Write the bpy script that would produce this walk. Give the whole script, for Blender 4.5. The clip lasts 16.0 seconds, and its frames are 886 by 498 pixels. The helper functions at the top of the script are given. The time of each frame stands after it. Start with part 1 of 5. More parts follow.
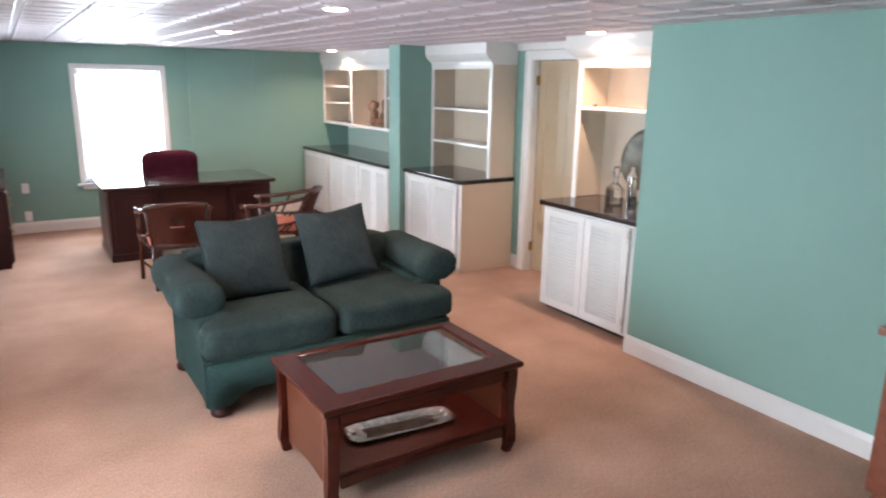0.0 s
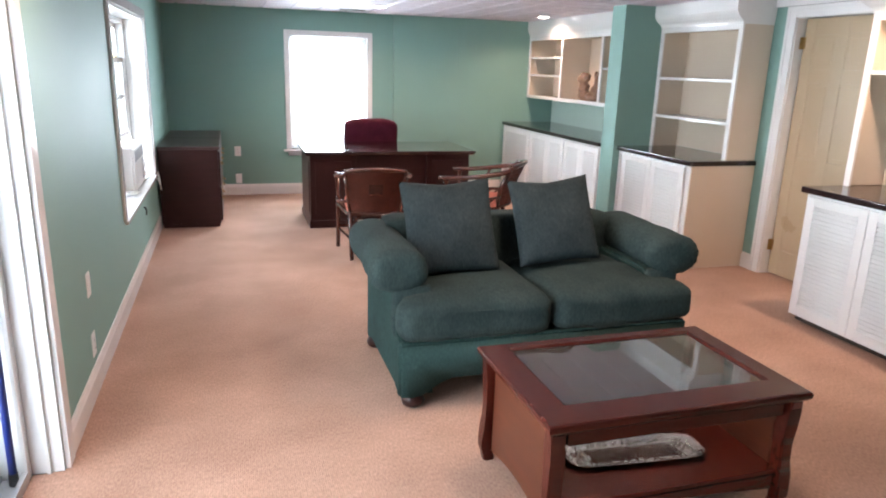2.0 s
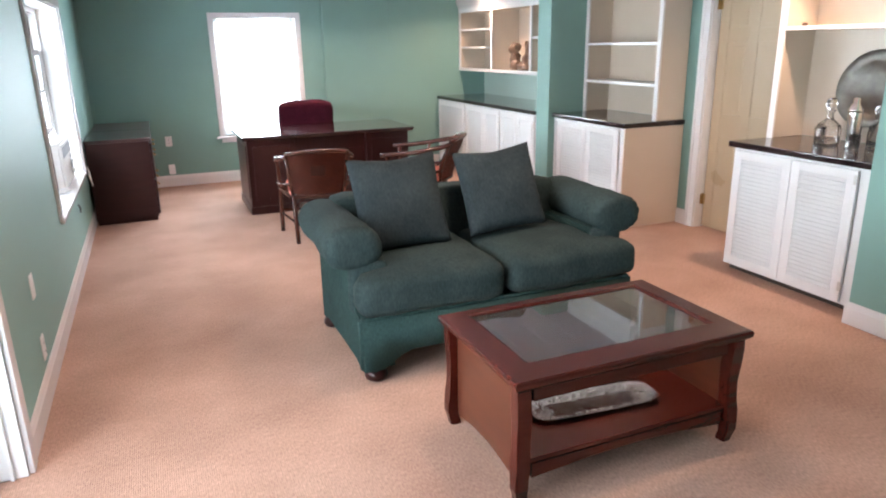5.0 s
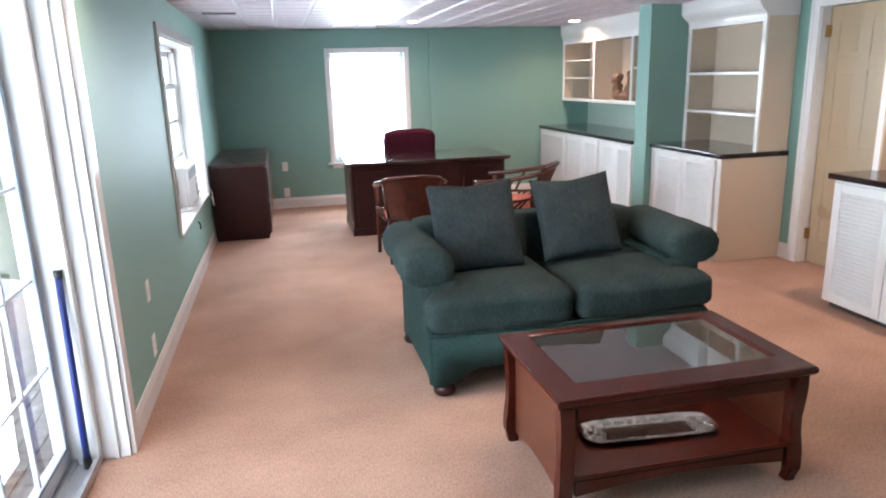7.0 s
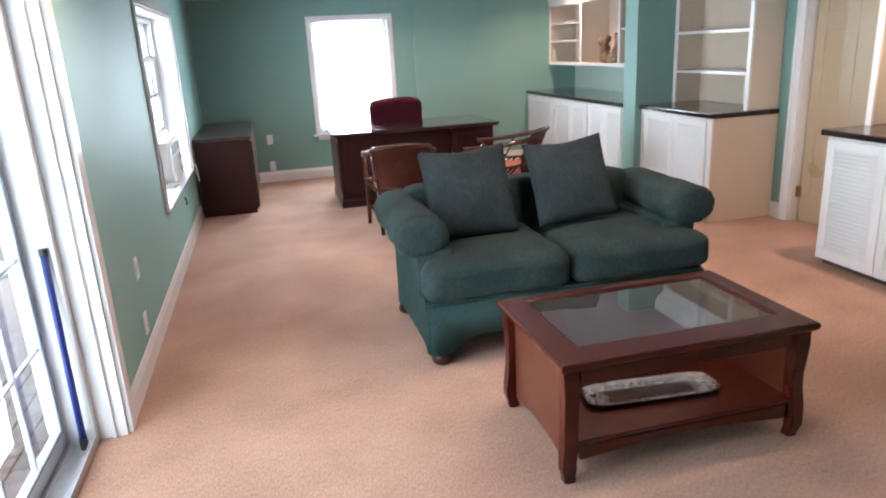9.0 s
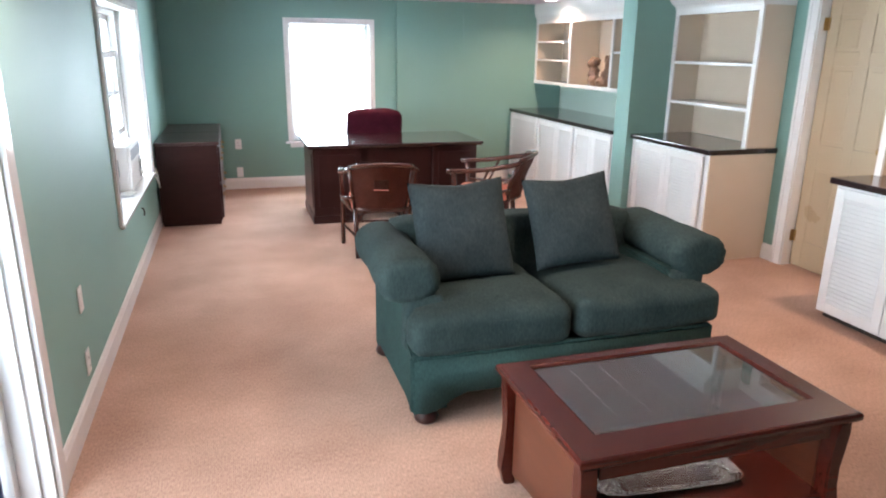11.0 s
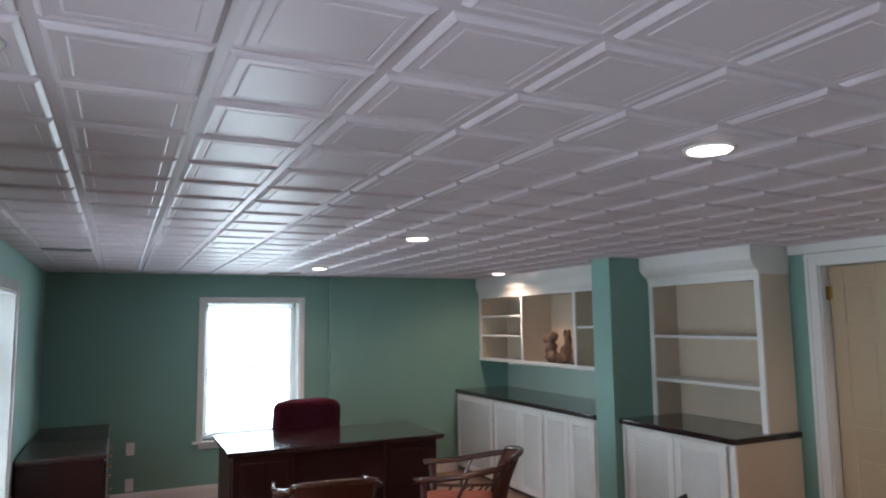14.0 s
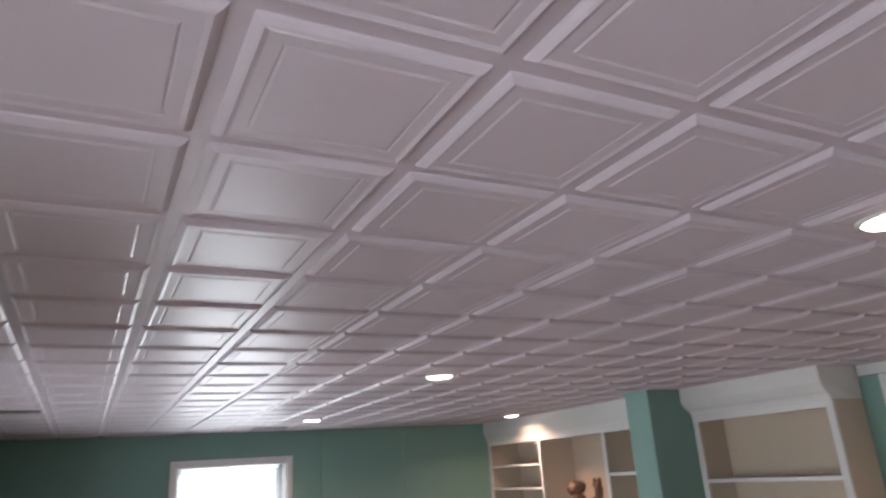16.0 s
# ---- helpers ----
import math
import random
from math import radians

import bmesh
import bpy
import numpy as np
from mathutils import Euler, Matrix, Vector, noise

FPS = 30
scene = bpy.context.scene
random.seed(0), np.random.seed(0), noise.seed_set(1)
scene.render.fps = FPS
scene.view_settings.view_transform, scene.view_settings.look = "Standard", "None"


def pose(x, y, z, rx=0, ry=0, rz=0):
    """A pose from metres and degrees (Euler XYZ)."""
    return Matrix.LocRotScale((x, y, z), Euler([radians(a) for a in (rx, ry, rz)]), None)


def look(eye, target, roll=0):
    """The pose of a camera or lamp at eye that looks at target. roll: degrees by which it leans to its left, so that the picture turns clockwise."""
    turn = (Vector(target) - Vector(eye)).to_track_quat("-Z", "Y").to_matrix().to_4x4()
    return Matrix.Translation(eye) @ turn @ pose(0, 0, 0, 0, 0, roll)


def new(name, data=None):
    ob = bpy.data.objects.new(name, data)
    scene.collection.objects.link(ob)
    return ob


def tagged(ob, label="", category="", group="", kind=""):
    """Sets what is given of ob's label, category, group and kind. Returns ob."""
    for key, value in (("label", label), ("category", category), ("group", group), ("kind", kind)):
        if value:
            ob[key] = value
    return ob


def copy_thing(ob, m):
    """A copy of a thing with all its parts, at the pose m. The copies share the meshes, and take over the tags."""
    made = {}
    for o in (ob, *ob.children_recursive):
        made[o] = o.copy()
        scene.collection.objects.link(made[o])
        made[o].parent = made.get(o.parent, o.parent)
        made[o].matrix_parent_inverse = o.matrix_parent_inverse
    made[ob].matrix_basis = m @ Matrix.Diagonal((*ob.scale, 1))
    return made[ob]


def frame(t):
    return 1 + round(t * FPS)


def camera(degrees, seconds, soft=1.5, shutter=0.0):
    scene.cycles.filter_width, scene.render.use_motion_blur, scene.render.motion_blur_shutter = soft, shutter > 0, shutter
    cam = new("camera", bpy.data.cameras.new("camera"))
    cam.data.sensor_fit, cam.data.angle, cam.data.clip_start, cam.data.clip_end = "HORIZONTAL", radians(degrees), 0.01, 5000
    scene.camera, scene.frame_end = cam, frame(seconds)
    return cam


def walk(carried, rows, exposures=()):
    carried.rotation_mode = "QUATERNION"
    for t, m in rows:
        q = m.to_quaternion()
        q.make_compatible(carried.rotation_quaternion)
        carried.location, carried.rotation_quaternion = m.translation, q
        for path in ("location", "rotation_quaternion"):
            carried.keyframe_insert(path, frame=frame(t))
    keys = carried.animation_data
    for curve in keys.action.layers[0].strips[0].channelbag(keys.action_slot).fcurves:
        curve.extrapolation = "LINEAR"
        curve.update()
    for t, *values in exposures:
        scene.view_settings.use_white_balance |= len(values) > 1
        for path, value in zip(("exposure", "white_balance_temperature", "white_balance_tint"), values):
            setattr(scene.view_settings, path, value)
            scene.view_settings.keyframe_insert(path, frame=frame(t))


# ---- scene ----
cam = camera(66.3, 16.0, 2.0, 0.35)
PATH = [
    (0, (0.643, -0.358, 1.816), (1.691, 1.277, 1.338), 1.0),
    (0.5, (0.745, -0.296, 1.799), (1.595, 1.458, 1.348), 0.5),
    (1, (0.74, -0.155, 1.675), (1.465, 1.629, 1.138), 0.5),
    (1.5, (0.651, 0.073, 1.608), (1.29, 1.894, 1.085), 0.3),
    (2, (0.691, 0.303, 1.587), (1.272, 2.146, 1.068), 1.8),
    (2.5, (0.671, 0.438, 1.598), (1.36, 2.236, 1.057), 3.2),
    (3, (0.644, 0.518, 1.571), (1.741, 2.079, 0.971), 4.0),
    (3.5, (0.734, 0.56, 1.582), (1.848, 2.112, 0.989), 2.9),
    (4, (0.766, 0.562, 1.584), (1.666, 2.262, 1.037), -0.1),
    (4.5, (0.683, 0.445, 1.579), (1.443, 2.224, 1.069), -1.6),
    (5, (0.617, 0.269, 1.579), (1.356, 2.034, 0.998), -1.0),
    (5.2, (0.636, 0.21, 1.59), (1.336, 1.99, 1.005), -0.9),
    (7.3, (0.774, 0.052, 1.589), (1.195, 1.945, 1.099), -1.7),
    (7.5, (0.776, 0.052, 1.583), (1.206, 1.941, 1.086), -2.1),
    (8, (0.772, 0.051, 1.578), (1.195, 1.942, 1.083), -2.3),
    (8.5, (0.789, 0.064, 1.564), (1.243, 1.94, 1.041), -2.0),
    (9, (0.743, 0.107, 1.56), (1.201, 1.966, 0.982), -3.0),
    (9.2, (0.68, 0.152, 1.569), (1.152, 1.998, 0.959), -2.2),
    (11.3, (0.724, 0.631, 1.638), (1.32, 2.462, 1.094), 1.6),
    (11.5, (0.65, 0.712, 1.616), (1.281, 2.54, 1.107), 2.1),
    (12, (0.567, 0.906, 1.611), (1.281, 2.722, 1.176), 2.2),
    (12.5, (0.627, 1.163, 1.649), (1.309, 3.016, 1.331), 0.9),
    (13, (0.712, 1.339, 1.66), (1.339, 3.232, 1.503), 1.0),
    (13.5, (0.663, 1.537, 1.67), (1.407, 3.391, 1.754), 1.1),
    (14, (0.626, 1.694, 1.687), (1.48, 3.49, 1.899), -0.7),
    (14.5, (0.678, 1.867, 1.694), (1.43, 3.696, 1.994), -1.8),
    (15, (0.758, 2.052, 1.703), (1.387, 3.899, 2.14), -1.5),
    (15.5, (0.701, 2.262, 1.701), (1.388, 4.07, 2.209), -1.9),
    (16, (0.677, 2.356, 1.733), (1.567, 4.036, 2.353), -3.9),
]
EXPOSURES = [(0, -0.08, 6800, 22), (2.5, 0.03, 6780, 22), (4, 0.11, 6740, 22), (5, 0.1, 6720, 22), (7.5, -0.12, 6540, 20), (9, -0.1, 6580, 20), (11.5, 0.09, 6570, 18), (12.5, -0.2, 6440, 14), (13.0, -0.62, 6460, 15), (13.5, -0.98, 6500, 16), (14.0, -1.38, 6540, 17), (15, -1.45, 6740, 19), (16.0, -1.28, 7200, 27)]
walk(cam, [(t, look(eye, target, roll)) for t, eye, target, roll in PATH], EXPOSURES)

# ---- world, sun and daylight ----
world = bpy.data.worlds.new("sky")
scene.world = world
world.use_nodes = True
sky = world.node_tree.nodes.new("ShaderNodeTexSky")
sky.sky_type = "NISHITA"
sky.sun_disc = False
sky.sun_elevation, sky.sun_rotation = radians(50), radians(250)
background = world.node_tree.nodes["Background"]
background.inputs["Strength"].default_value = 0.12
world.node_tree.links.new(sky.outputs[0], background.inputs["Color"])


def lamp(name, kind, power, place, target, size=(0.1, 0.1), colour=(1, 1, 1), shape="RECTANGLE", spread=180):
    data = bpy.data.lights.new(name, kind)
    data.energy, data.color = power, colour
    if kind == "AREA":
        data.shape, data.size, data.size_y, data.spread = shape, size[0], size[1], radians(spread)
    ob = new(name, data)
    ob.matrix_world = look(place, target)
    return ob


sun = bpy.data.lights.new("sun", "SUN")
sun.energy, sun.angle, sun.color = 2.2, radians(0.6), (1.0, 0.95, 0.88)
new("sun", sun).matrix_world = pose(0, 0, 6, 40, 0, 20)

DAY = (0.70, 0.91, 1.0)
lamp("daylight_far_window", "AREA", 100, (1.85, 9.10, 1.23), (1.85, 5.0, 1.0), (0.88, 1.3), DAY)
lamp("daylight_side_window", "AREA", 128, (-0.34, 6.02, 1.25), (3.0, 6.02, 1.1), (1.8, 1.3), DAY)
lamp("daylight_patio_door", "AREA", 99, (-0.36, 2.0, 1.05), (3.0, 2.0, 0.9), (1.75, 1.9), DAY)

WARM = (1.0, 0.74, 0.54)
DOWNLIGHTS = [(2.175, 3.12), (2.222, 5.405), (2.26, 7.76), (4.22, 7.90), (4.285, 3.345), (0.352, 3.055)]


# ---- materials ----
def material(name, colour, rough=0.5, metal=0.0, vary=0.06, scale=6.0, fine=120.0, bump=0.05, gloss_vary=0.08, coat=0.0, tint=None):
    m = bpy.data.materials.new(name)
    m.use_nodes = True
    n, l = m.node_tree.nodes, m.node_tree.links
    b = n["Principled BSDF"]
    b.inputs["Metallic"].default_value = metal
    b.inputs["Coat Weight"].default_value = coat
    b.inputs["Coat Roughness"].default_value = 0.08
    co = n.new("ShaderNodeTexCoord")
    big = n.new("ShaderNodeTexNoise")
    big.inputs["Scale"].default_value, big.inputs["Detail"].default_value = scale, 5
    small = n.new("ShaderNodeTexNoise")
    small.inputs["Scale"].default_value, small.inputs["Detail"].default_value = fine, 3
    l.new(co.outputs["Object"], big.inputs["Vector"])
    l.new(co.outputs["Object"], small.inputs["Vector"])
    mix = n.new("ShaderNodeMix")
    mix.data_type = "RGBA"
    dark = [max(0, c * (1 - vary)) for c in colour]
    light = [min(1, c * (1 + vary)) for c in (tint or colour)]
    mix.inputs["A"].default_value, mix.inputs["B"].default_value = (*dark, 1), (*light, 1)
    add = n.new("ShaderNodeMath")
    add.operation = "MULTIPLY_ADD"
    l.new(small.outputs["Fac"], add.inputs[0])
    add.inputs[1].default_value = 0.4
    l.new(big.outputs["Fac"], add.inputs[2])
    ramp = n.new("ShaderNodeMapRange")
    ramp.inputs["From Min"].default_value, ramp.inputs["From Max"].default_value = 0.4, 1.0
    l.new(add.outputs[0], ramp.inputs["Value"])
    l.new(ramp.outputs[0], mix.inputs["Factor"])
    l.new(mix.outputs["Result"], b.inputs["Base Color"])
    rr = n.new("ShaderNodeMapRange")
    rr.inputs["To Min"].default_value, rr.inputs["To Max"].default_value = max(0.02, rough - gloss_vary), min(1, rough + gloss_vary)
    l.new(big.outputs["Fac"], rr.inputs["Value"])
    l.new(rr.outputs[0], b.inputs["Roughness"])
    if bump:
        bp = n.new("ShaderNodeBump")
        bp.inputs["Strength"].default_value, bp.inputs["Distance"].default_value = bump, 0.004
        l.new(small.outputs["Fac"], bp.inputs["Height"])
        l.new(bp.outputs[0], b.inputs["Normal"])
    return m


def wood(name, colour, second, rough=0.3, stretch=(6, 6, 1), coat=0.2):
    m = material(name, colour, rough, vary=0.10, scale=3, fine=60, bump=0.012, gloss_vary=0.02, coat=coat, tint=second)
    n, l = m.node_tree.nodes, m.node_tree.links
    mp = n.new("ShaderNodeMapping")
    mp.inputs["Scale"].default_value = stretch
    co = next(k for k in n if k.type == "TEX_COORD")
    l.new(co.outputs["Object"], mp.inputs["Vector"])
    for k in [k for k in n if k.type == "TEX_NOISE"]:
        l.new(mp.outputs[0], k.inputs["Vector"])
    return m


def ribbed(name, colour, tint, axis, pitch, rough=0.95, bump=0.6, vary=0.12, scale=2.0):
    """Woven or looped cloth: fine ribs along one way, with grain and soft stains."""
    m = material(name, colour, rough, vary=vary, scale=scale, fine=260, bump=0, gloss_vary=0.02, tint=tint)
    n, l = m.node_tree.nodes, m.node_tree.links
    b = n["Principled BSDF"]
    b.inputs["Specular IOR Level"].default_value = 0.12
    co = next(k for k in n if k.type == "TEX_COORD")
    wave = n.new("ShaderNodeTexWave")
    wave.bands_direction = axis
    wave.inputs["Scale"].default_value = 0.314 / pitch
    wave.inputs["Distortion"].default_value, wave.inputs["Detail"].default_value, wave.inputs["Detail Scale"].default_value = 1.6, 2, 3
    l.new(co.outputs["Object"], wave.inputs["Vector"])
    grain = n.new("ShaderNodeTexNoise")
    grain.inputs["Scale"].default_value, grain.inputs["Detail"].default_value = 320, 2
    l.new(co.outputs["Object"], grain.inputs["Vector"])
    add = n.new("ShaderNodeMath")
    l.new(wave.outputs["Fac"], add.inputs[0])
    l.new(grain.outputs["Fac"], add.inputs[1])
    # heathered yarn: dark and light flecks
    fleck = n.new("ShaderNodeTexNoise")
    fleck.inputs["Scale"].default_value, fleck.inputs["Detail"].default_value = 150, 4
    stretch = n.new("ShaderNodeMapping")
    stretch.inputs["Scale"].default_value = (1.0, 0.35, 0.35)
    l.new(co.outputs["Object"], stretch.inputs["Vector"])
    l.new(stretch.outputs[0], fleck.inputs["Vector"])
    span = n.new("ShaderNodeMapRange")
    span.inputs["From Min"].default_value, span.inputs["From Max"].default_value = 0.3, 0.7
    span.inputs["To Min"].default_value, span.inputs["To Max"].default_value = 0.78, 1.22
    l.new(fleck.outputs["Fac"], span.inputs["Value"])
    dye = n.new("ShaderNodeVectorMath")
    dye.operation = "SCALE"
    colour_mix = next(k for k in n if k.type == "MIX")
    l.new(colour_mix.outputs["Result"], dye.inputs[0])
    l.new(span.outputs[0], dye.inputs["Scale"])
    l.new(dye.outputs[0], b.inputs["Base Color"])
    bp = n.new("ShaderNodeBump")
    bp.inputs["Strength"].default_value, bp.inputs["Distance"].default_value = bump, 0.003
    l.new(add.outputs[0], bp.inputs["Height"])
    l.new(bp.outputs[0], b.inputs["Normal"])
    return m


def plain_glass(name, colour=(1, 1, 1), rough=0.0):
    m = bpy.data.materials.new(name)
    m.use_nodes = True
    b = m.node_tree.nodes["Principled BSDF"]
    b.inputs["Base Color"].default_value = (*colour, 1)
    b.inputs["Transmission Weight"].default_value = 1.0
    b.inputs["Roughness"].default_value, b.inputs["IOR"].default_value = rough, 1.45
    return m


def glow(name, colour, strength):
    m = bpy.data.materials.new(name)
    m.use_nodes = True
    b = m.node_tree.nodes["Principled BSDF"]
    b.inputs["Emission Color"].default_value = (*colour, 1)
    b.inputs["Emission Strength"].default_value = strength
    return m


GREEN = material("green_wall_paint", (0.194, 0.350, 0.305), 0.55, vary=0.04, scale=1.5, fine=180, bump=0.06)
GREEN.node_tree.nodes["Principled BSDF"].inputs["Specular IOR Level"].default_value = 0.35
# white paint, tinted with the green light that bounces off the walls
PALE = material("white_paint_with_green_bounce", (0.50, 0.64, 0.57), 0.4, vary=0.03, scale=2, fine=160, bump=0.04)
WHITE = material("white_gloss_paint", (0.74, 0.73, 0.715), 0.14, vary=0.03, scale=4, fine=90, bump=0.03, gloss_vary=0.06)
TRIM = material("glossy_white_trim_paint", (0.72, 0.71, 0.69), 0.06, vary=0.02, scale=3, fine=60, bump=0.012, gloss_vary=0.02)
CREAM = material("cream_gloss_paint", (0.61, 0.505, 0.40), 0.22, vary=0.03, scale=3, fine=90, bump=0.03, gloss_vary=0.06)
DOORPAINT = material("tan_door_paint", (0.43, 0.32, 0.205), 0.3, vary=0.04, scale=3, fine=90, bump=0.04)
TILE = material("white_ceiling_plastic", (0.60, 0.52, 0.57), 0.38, vary=0.04, scale=2, fine=70, bump=0.04, gloss_vary=0.05)
TILE.node_tree.nodes["Principled BSDF"].inputs["Specular IOR Level"].default_value = 0.35
CARPET = ribbed("beige_loop_carpet", (0.385, 0.228, 0.168), (0.47, 0.30, 0.228), "X", 0.008, bump=0.32, vary=0.15, scale=1.6)
SOFA = ribbed("dark_green_upholstery", (0.024, 0.041, 0.040), (0.035, 0.055, 0.053), "X", 0.004, bump=0.25, scale=5)
# same cloth on apron and sides, the green wall's light put into its colour
SOFA_BODY = ribbed("upholstery_with_green_wall_light", (0.017, 0.040, 0.037), (0.025, 0.053, 0.048), "X", 0.004, bump=0.25, scale=4)
PILLOW = ribbed("dark_grey_green_cloth", (0.024, 0.036, 0.039), (0.035, 0.048, 0.050), "X", 0.004, bump=0.3, scale=8)
COUNTER = material("dark_polished_counter", (0.022, 0.012, 0.013), 0.12, vary=0.5, scale=40, fine=220, bump=0.0, gloss_vary=0.04, coat=0.3)
MAHOGANY = wood("mahogany", (0.020, 0.005, 0.0045), (0.028, 0.007, 0.006), 0.32, (9, 9, 1.2), 0.08)
MAHOGANY_TOP = wood("mahogany_top", (0.026, 0.009, 0.008), (0.036, 0.013, 0.011), 0.14, (1.2, 9, 9), coat=0.6)
# cherry for the cabinet tops, with the window's grey sheen put into its colour
FILETOP = wood("cherry_top_with_sheen", (0.030, 0.013, 0.012), (0.044, 0.019, 0.017), 0.30, (8, 1.2, 8), 0.3)
FILEWOOD = wood("dark_cherry_laminate", (0.020, 0.005, 0.005), (0.028, 0.007, 0.006), 0.36, (1.5, 8, 8), 0.05)
for _w in (FILEWOOD, MAHOGANY):
    _w.node_tree.nodes["Principled BSDF"].inputs["Specular IOR Level"].default_value = 0.28
TABLE = wood("red_brown_table_wood", (0.041, 0.0053, 0.0030), (0.060, 0.0092, 0.0050), 0.26, (1.5, 10, 10), 0.12)
TABLE.node_tree.nodes["Principled BSDF"].inputs["Specular IOR Level"].default_value = 0.36
TABLE_SIDE = wood("worn_table_side", (0.056, 0.013, 0.0058), (0.084, 0.022, 0.0092), 0.33, (8, 1.5, 8), 0.05)
RATTAN = wood("brown_rattan", (0.040, 0.0095, 0.006), (0.066, 0.017, 0.0095), 0.24, (20, 20, 20), 0.25)
WOVEN = ribbed("woven_cane", (0.052, 0.0115, 0.0075), (0.082, 0.021, 0.012), "X", 0.008, rough=0.5, bump=0.8, scale=12)
CUSHION = ribbed("coral_seat_cloth", (0.45, 0.12, 0.085), (0.55, 0.2, 0.14), "X", 0.006, bump=0.3, scale=10)
MAROON = ribbed("maroon_chair_cloth", (0.044, 0.005, 0.011), (0.062, 0.008, 0.016), "X", 0.005, bump=0.3, scale=9)
BLACK = material("black_plastic", (0.015, 0.015, 0.016), 0.45, vary=0.2, scale=10, bump=0.03)
# dark brown that paints the shade of the toe gap under the cabinets
SHADOW_BOARD = material("shade_coloured_toe_board", (0.05, 0.03, 0.022), 0.7, vary=0.2, scale=10, bump=0.05)
BRASS = material("antique_brass", (0.40, 0.25, 0.10), 0.35, metal=1.0, vary=0.2, scale=30, bump=0.02)
SILVER = material("worn_silver", (0.78, 0.76, 0.72), 0.17, metal=1.0, vary=0.2, scale=30, fine=200, bump=0.15)
PEWTER = material("dark_pewter", (0.16, 0.15, 0.13), 0.38, metal=0.9, vary=0.35, scale=14, fine=160, bump=0.25)
NICKEL = material("satin_nickel", (0.55, 0.53, 0.50), 0.3, metal=1.0, vary=0.1, scale=20, bump=0.02)
PLASTIC = material("white_plastic", (0.78, 0.78, 0.76), 0.35, vary=0.03, scale=10, bump=0.02)
GREY_PLASTIC = material("grey_plastic", (0.30, 0.32, 0.35), 0.4, vary=0.1, scale=10, bump=0.02)
# white door vinyl, its shade against the daylight put into a grey-blue colour
VINYL_GREY = material("shaded_white_door_vinyl", (0.46, 0.48, 0.53), 0.3, vary=0.04, scale=6, bump=0.03)
GASKET = material("grey_rubber_seal", (0.10, 0.12, 0.15), 0.5, vary=0.1, scale=30, bump=0.03)
BLUE = material("blue_painted_metal", (0.003, 0.016, 0.13), 0.45, vary=0.15, scale=20, bump=0.03)
EMBOSSED = material("bright_silver_relief", (0.90, 0.88, 0.84), 0.12, metal=1.0, vary=0.1, scale=40, bump=0.05)
ALU = material("brushed_aluminium", (0.55, 0.56, 0.57), 0.35, metal=0.8, vary=0.15, scale=20, bump=0.05)
CARVED = wood("dark_carved_root_wood", (0.085, 0.040, 0.022), (0.17, 0.085, 0.045), 0.45, (12, 12, 12), coat=0.1)
REDWOOD = wood("red_chest_wood", (0.20, 0.055, 0.030), (0.26, 0.080, 0.045), 0.35, (6, 1.5, 8))
PAPER = material("papers", (0.7, 0.7, 0.66), 0.6, vary=0.1, scale=30, bump=0.1)
BRICK = material("patio_brick", (0.26, 0.19, 0.17), 0.85, vary=0.25, scale=14, fine=120, bump=0.3, tint=(0.38, 0.30, 0.27))
GRASS = material("lawn", (0.12, 0.15, 0.08), 0.9, vary=0.35, scale=3, fine=60, bump=0.5)
PANE = plain_glass("window_pane", (0.97, 0.985, 0.985))
def hazy(m, colour, amount):
    """Mixes a pale diffuse film into a pane, in place of reflected room light."""
    n, l = m.node_tree.nodes, m.node_tree.links
    out = n["Material Output"]
    film, mix = n.new("ShaderNodeBsdfDiffuse"), n.new("ShaderNodeMixShader")
    film.inputs["Color"].default_value = (*colour, 1)
    mix.inputs["Fac"].default_value = amount
    l.new(out.inputs["Surface"].links[0].from_socket, mix.inputs[1])
    l.new(film.outputs[0], mix.inputs[2])
    l.new(mix.outputs[0], out.inputs["Surface"])
    return m


TABLE_GLASS = plain_glass("table_glass", (0.86, 0.92, 0.90))
TABLE_GLASS.node_tree.nodes["Principled BSDF"].inputs["IOR"].default_value = 1.7
hazy(TABLE_GLASS, (0.42, 0.50, 0.48), 0.03)
CRYSTAL = plain_glass("cut_crystal", (0.97, 0.98, 0.98))
# white sash made translucent so that it shines through, in place of window glare
VINYL = bpy.data.materials.new("white_vinyl_washed_by_glare")
VINYL.use_nodes = True
_n, _l = VINYL.node_tree.nodes, VINYL.node_tree.links
_t, _m = _n.new("ShaderNodeBsdfTranslucent"), _n.new("ShaderNodeMixShader")
_t.inputs["Color"].default_value = (0.8, 0.82, 0.82, 1)
_n["Principled BSDF"].inputs["Base Color"].default_value = (0.8, 0.8, 0.8, 1)
_m.inputs["Fac"].default_value = 0.75
_l.new(_n["Principled BSDF"].outputs[0], _m.inputs[1])
_l.new(_t.outputs[0], _m.inputs[2])
_l.new(_m.outputs[0], _n["Material Output"].inputs["Surface"])
LIT = glow("lit_lamp_lens", (1.0, 0.90, 0.80), 25.0)
BRIGHT = glow("overexposed_daylight", (0.84, 0.94, 1.0), 4.5)


# ---- mesh helpers ----
def mesh_of(bm, material_, smooth=False):
    me = bpy.data.meshes.new("mesh")
    bmesh.ops.recalc_face_normals(bm, faces=bm.faces)
    bm.to_mesh(me)
    bm.free()
    for p in me.polygons:
        p.use_smooth = smooth
    me.materials.append(material_)
    return me


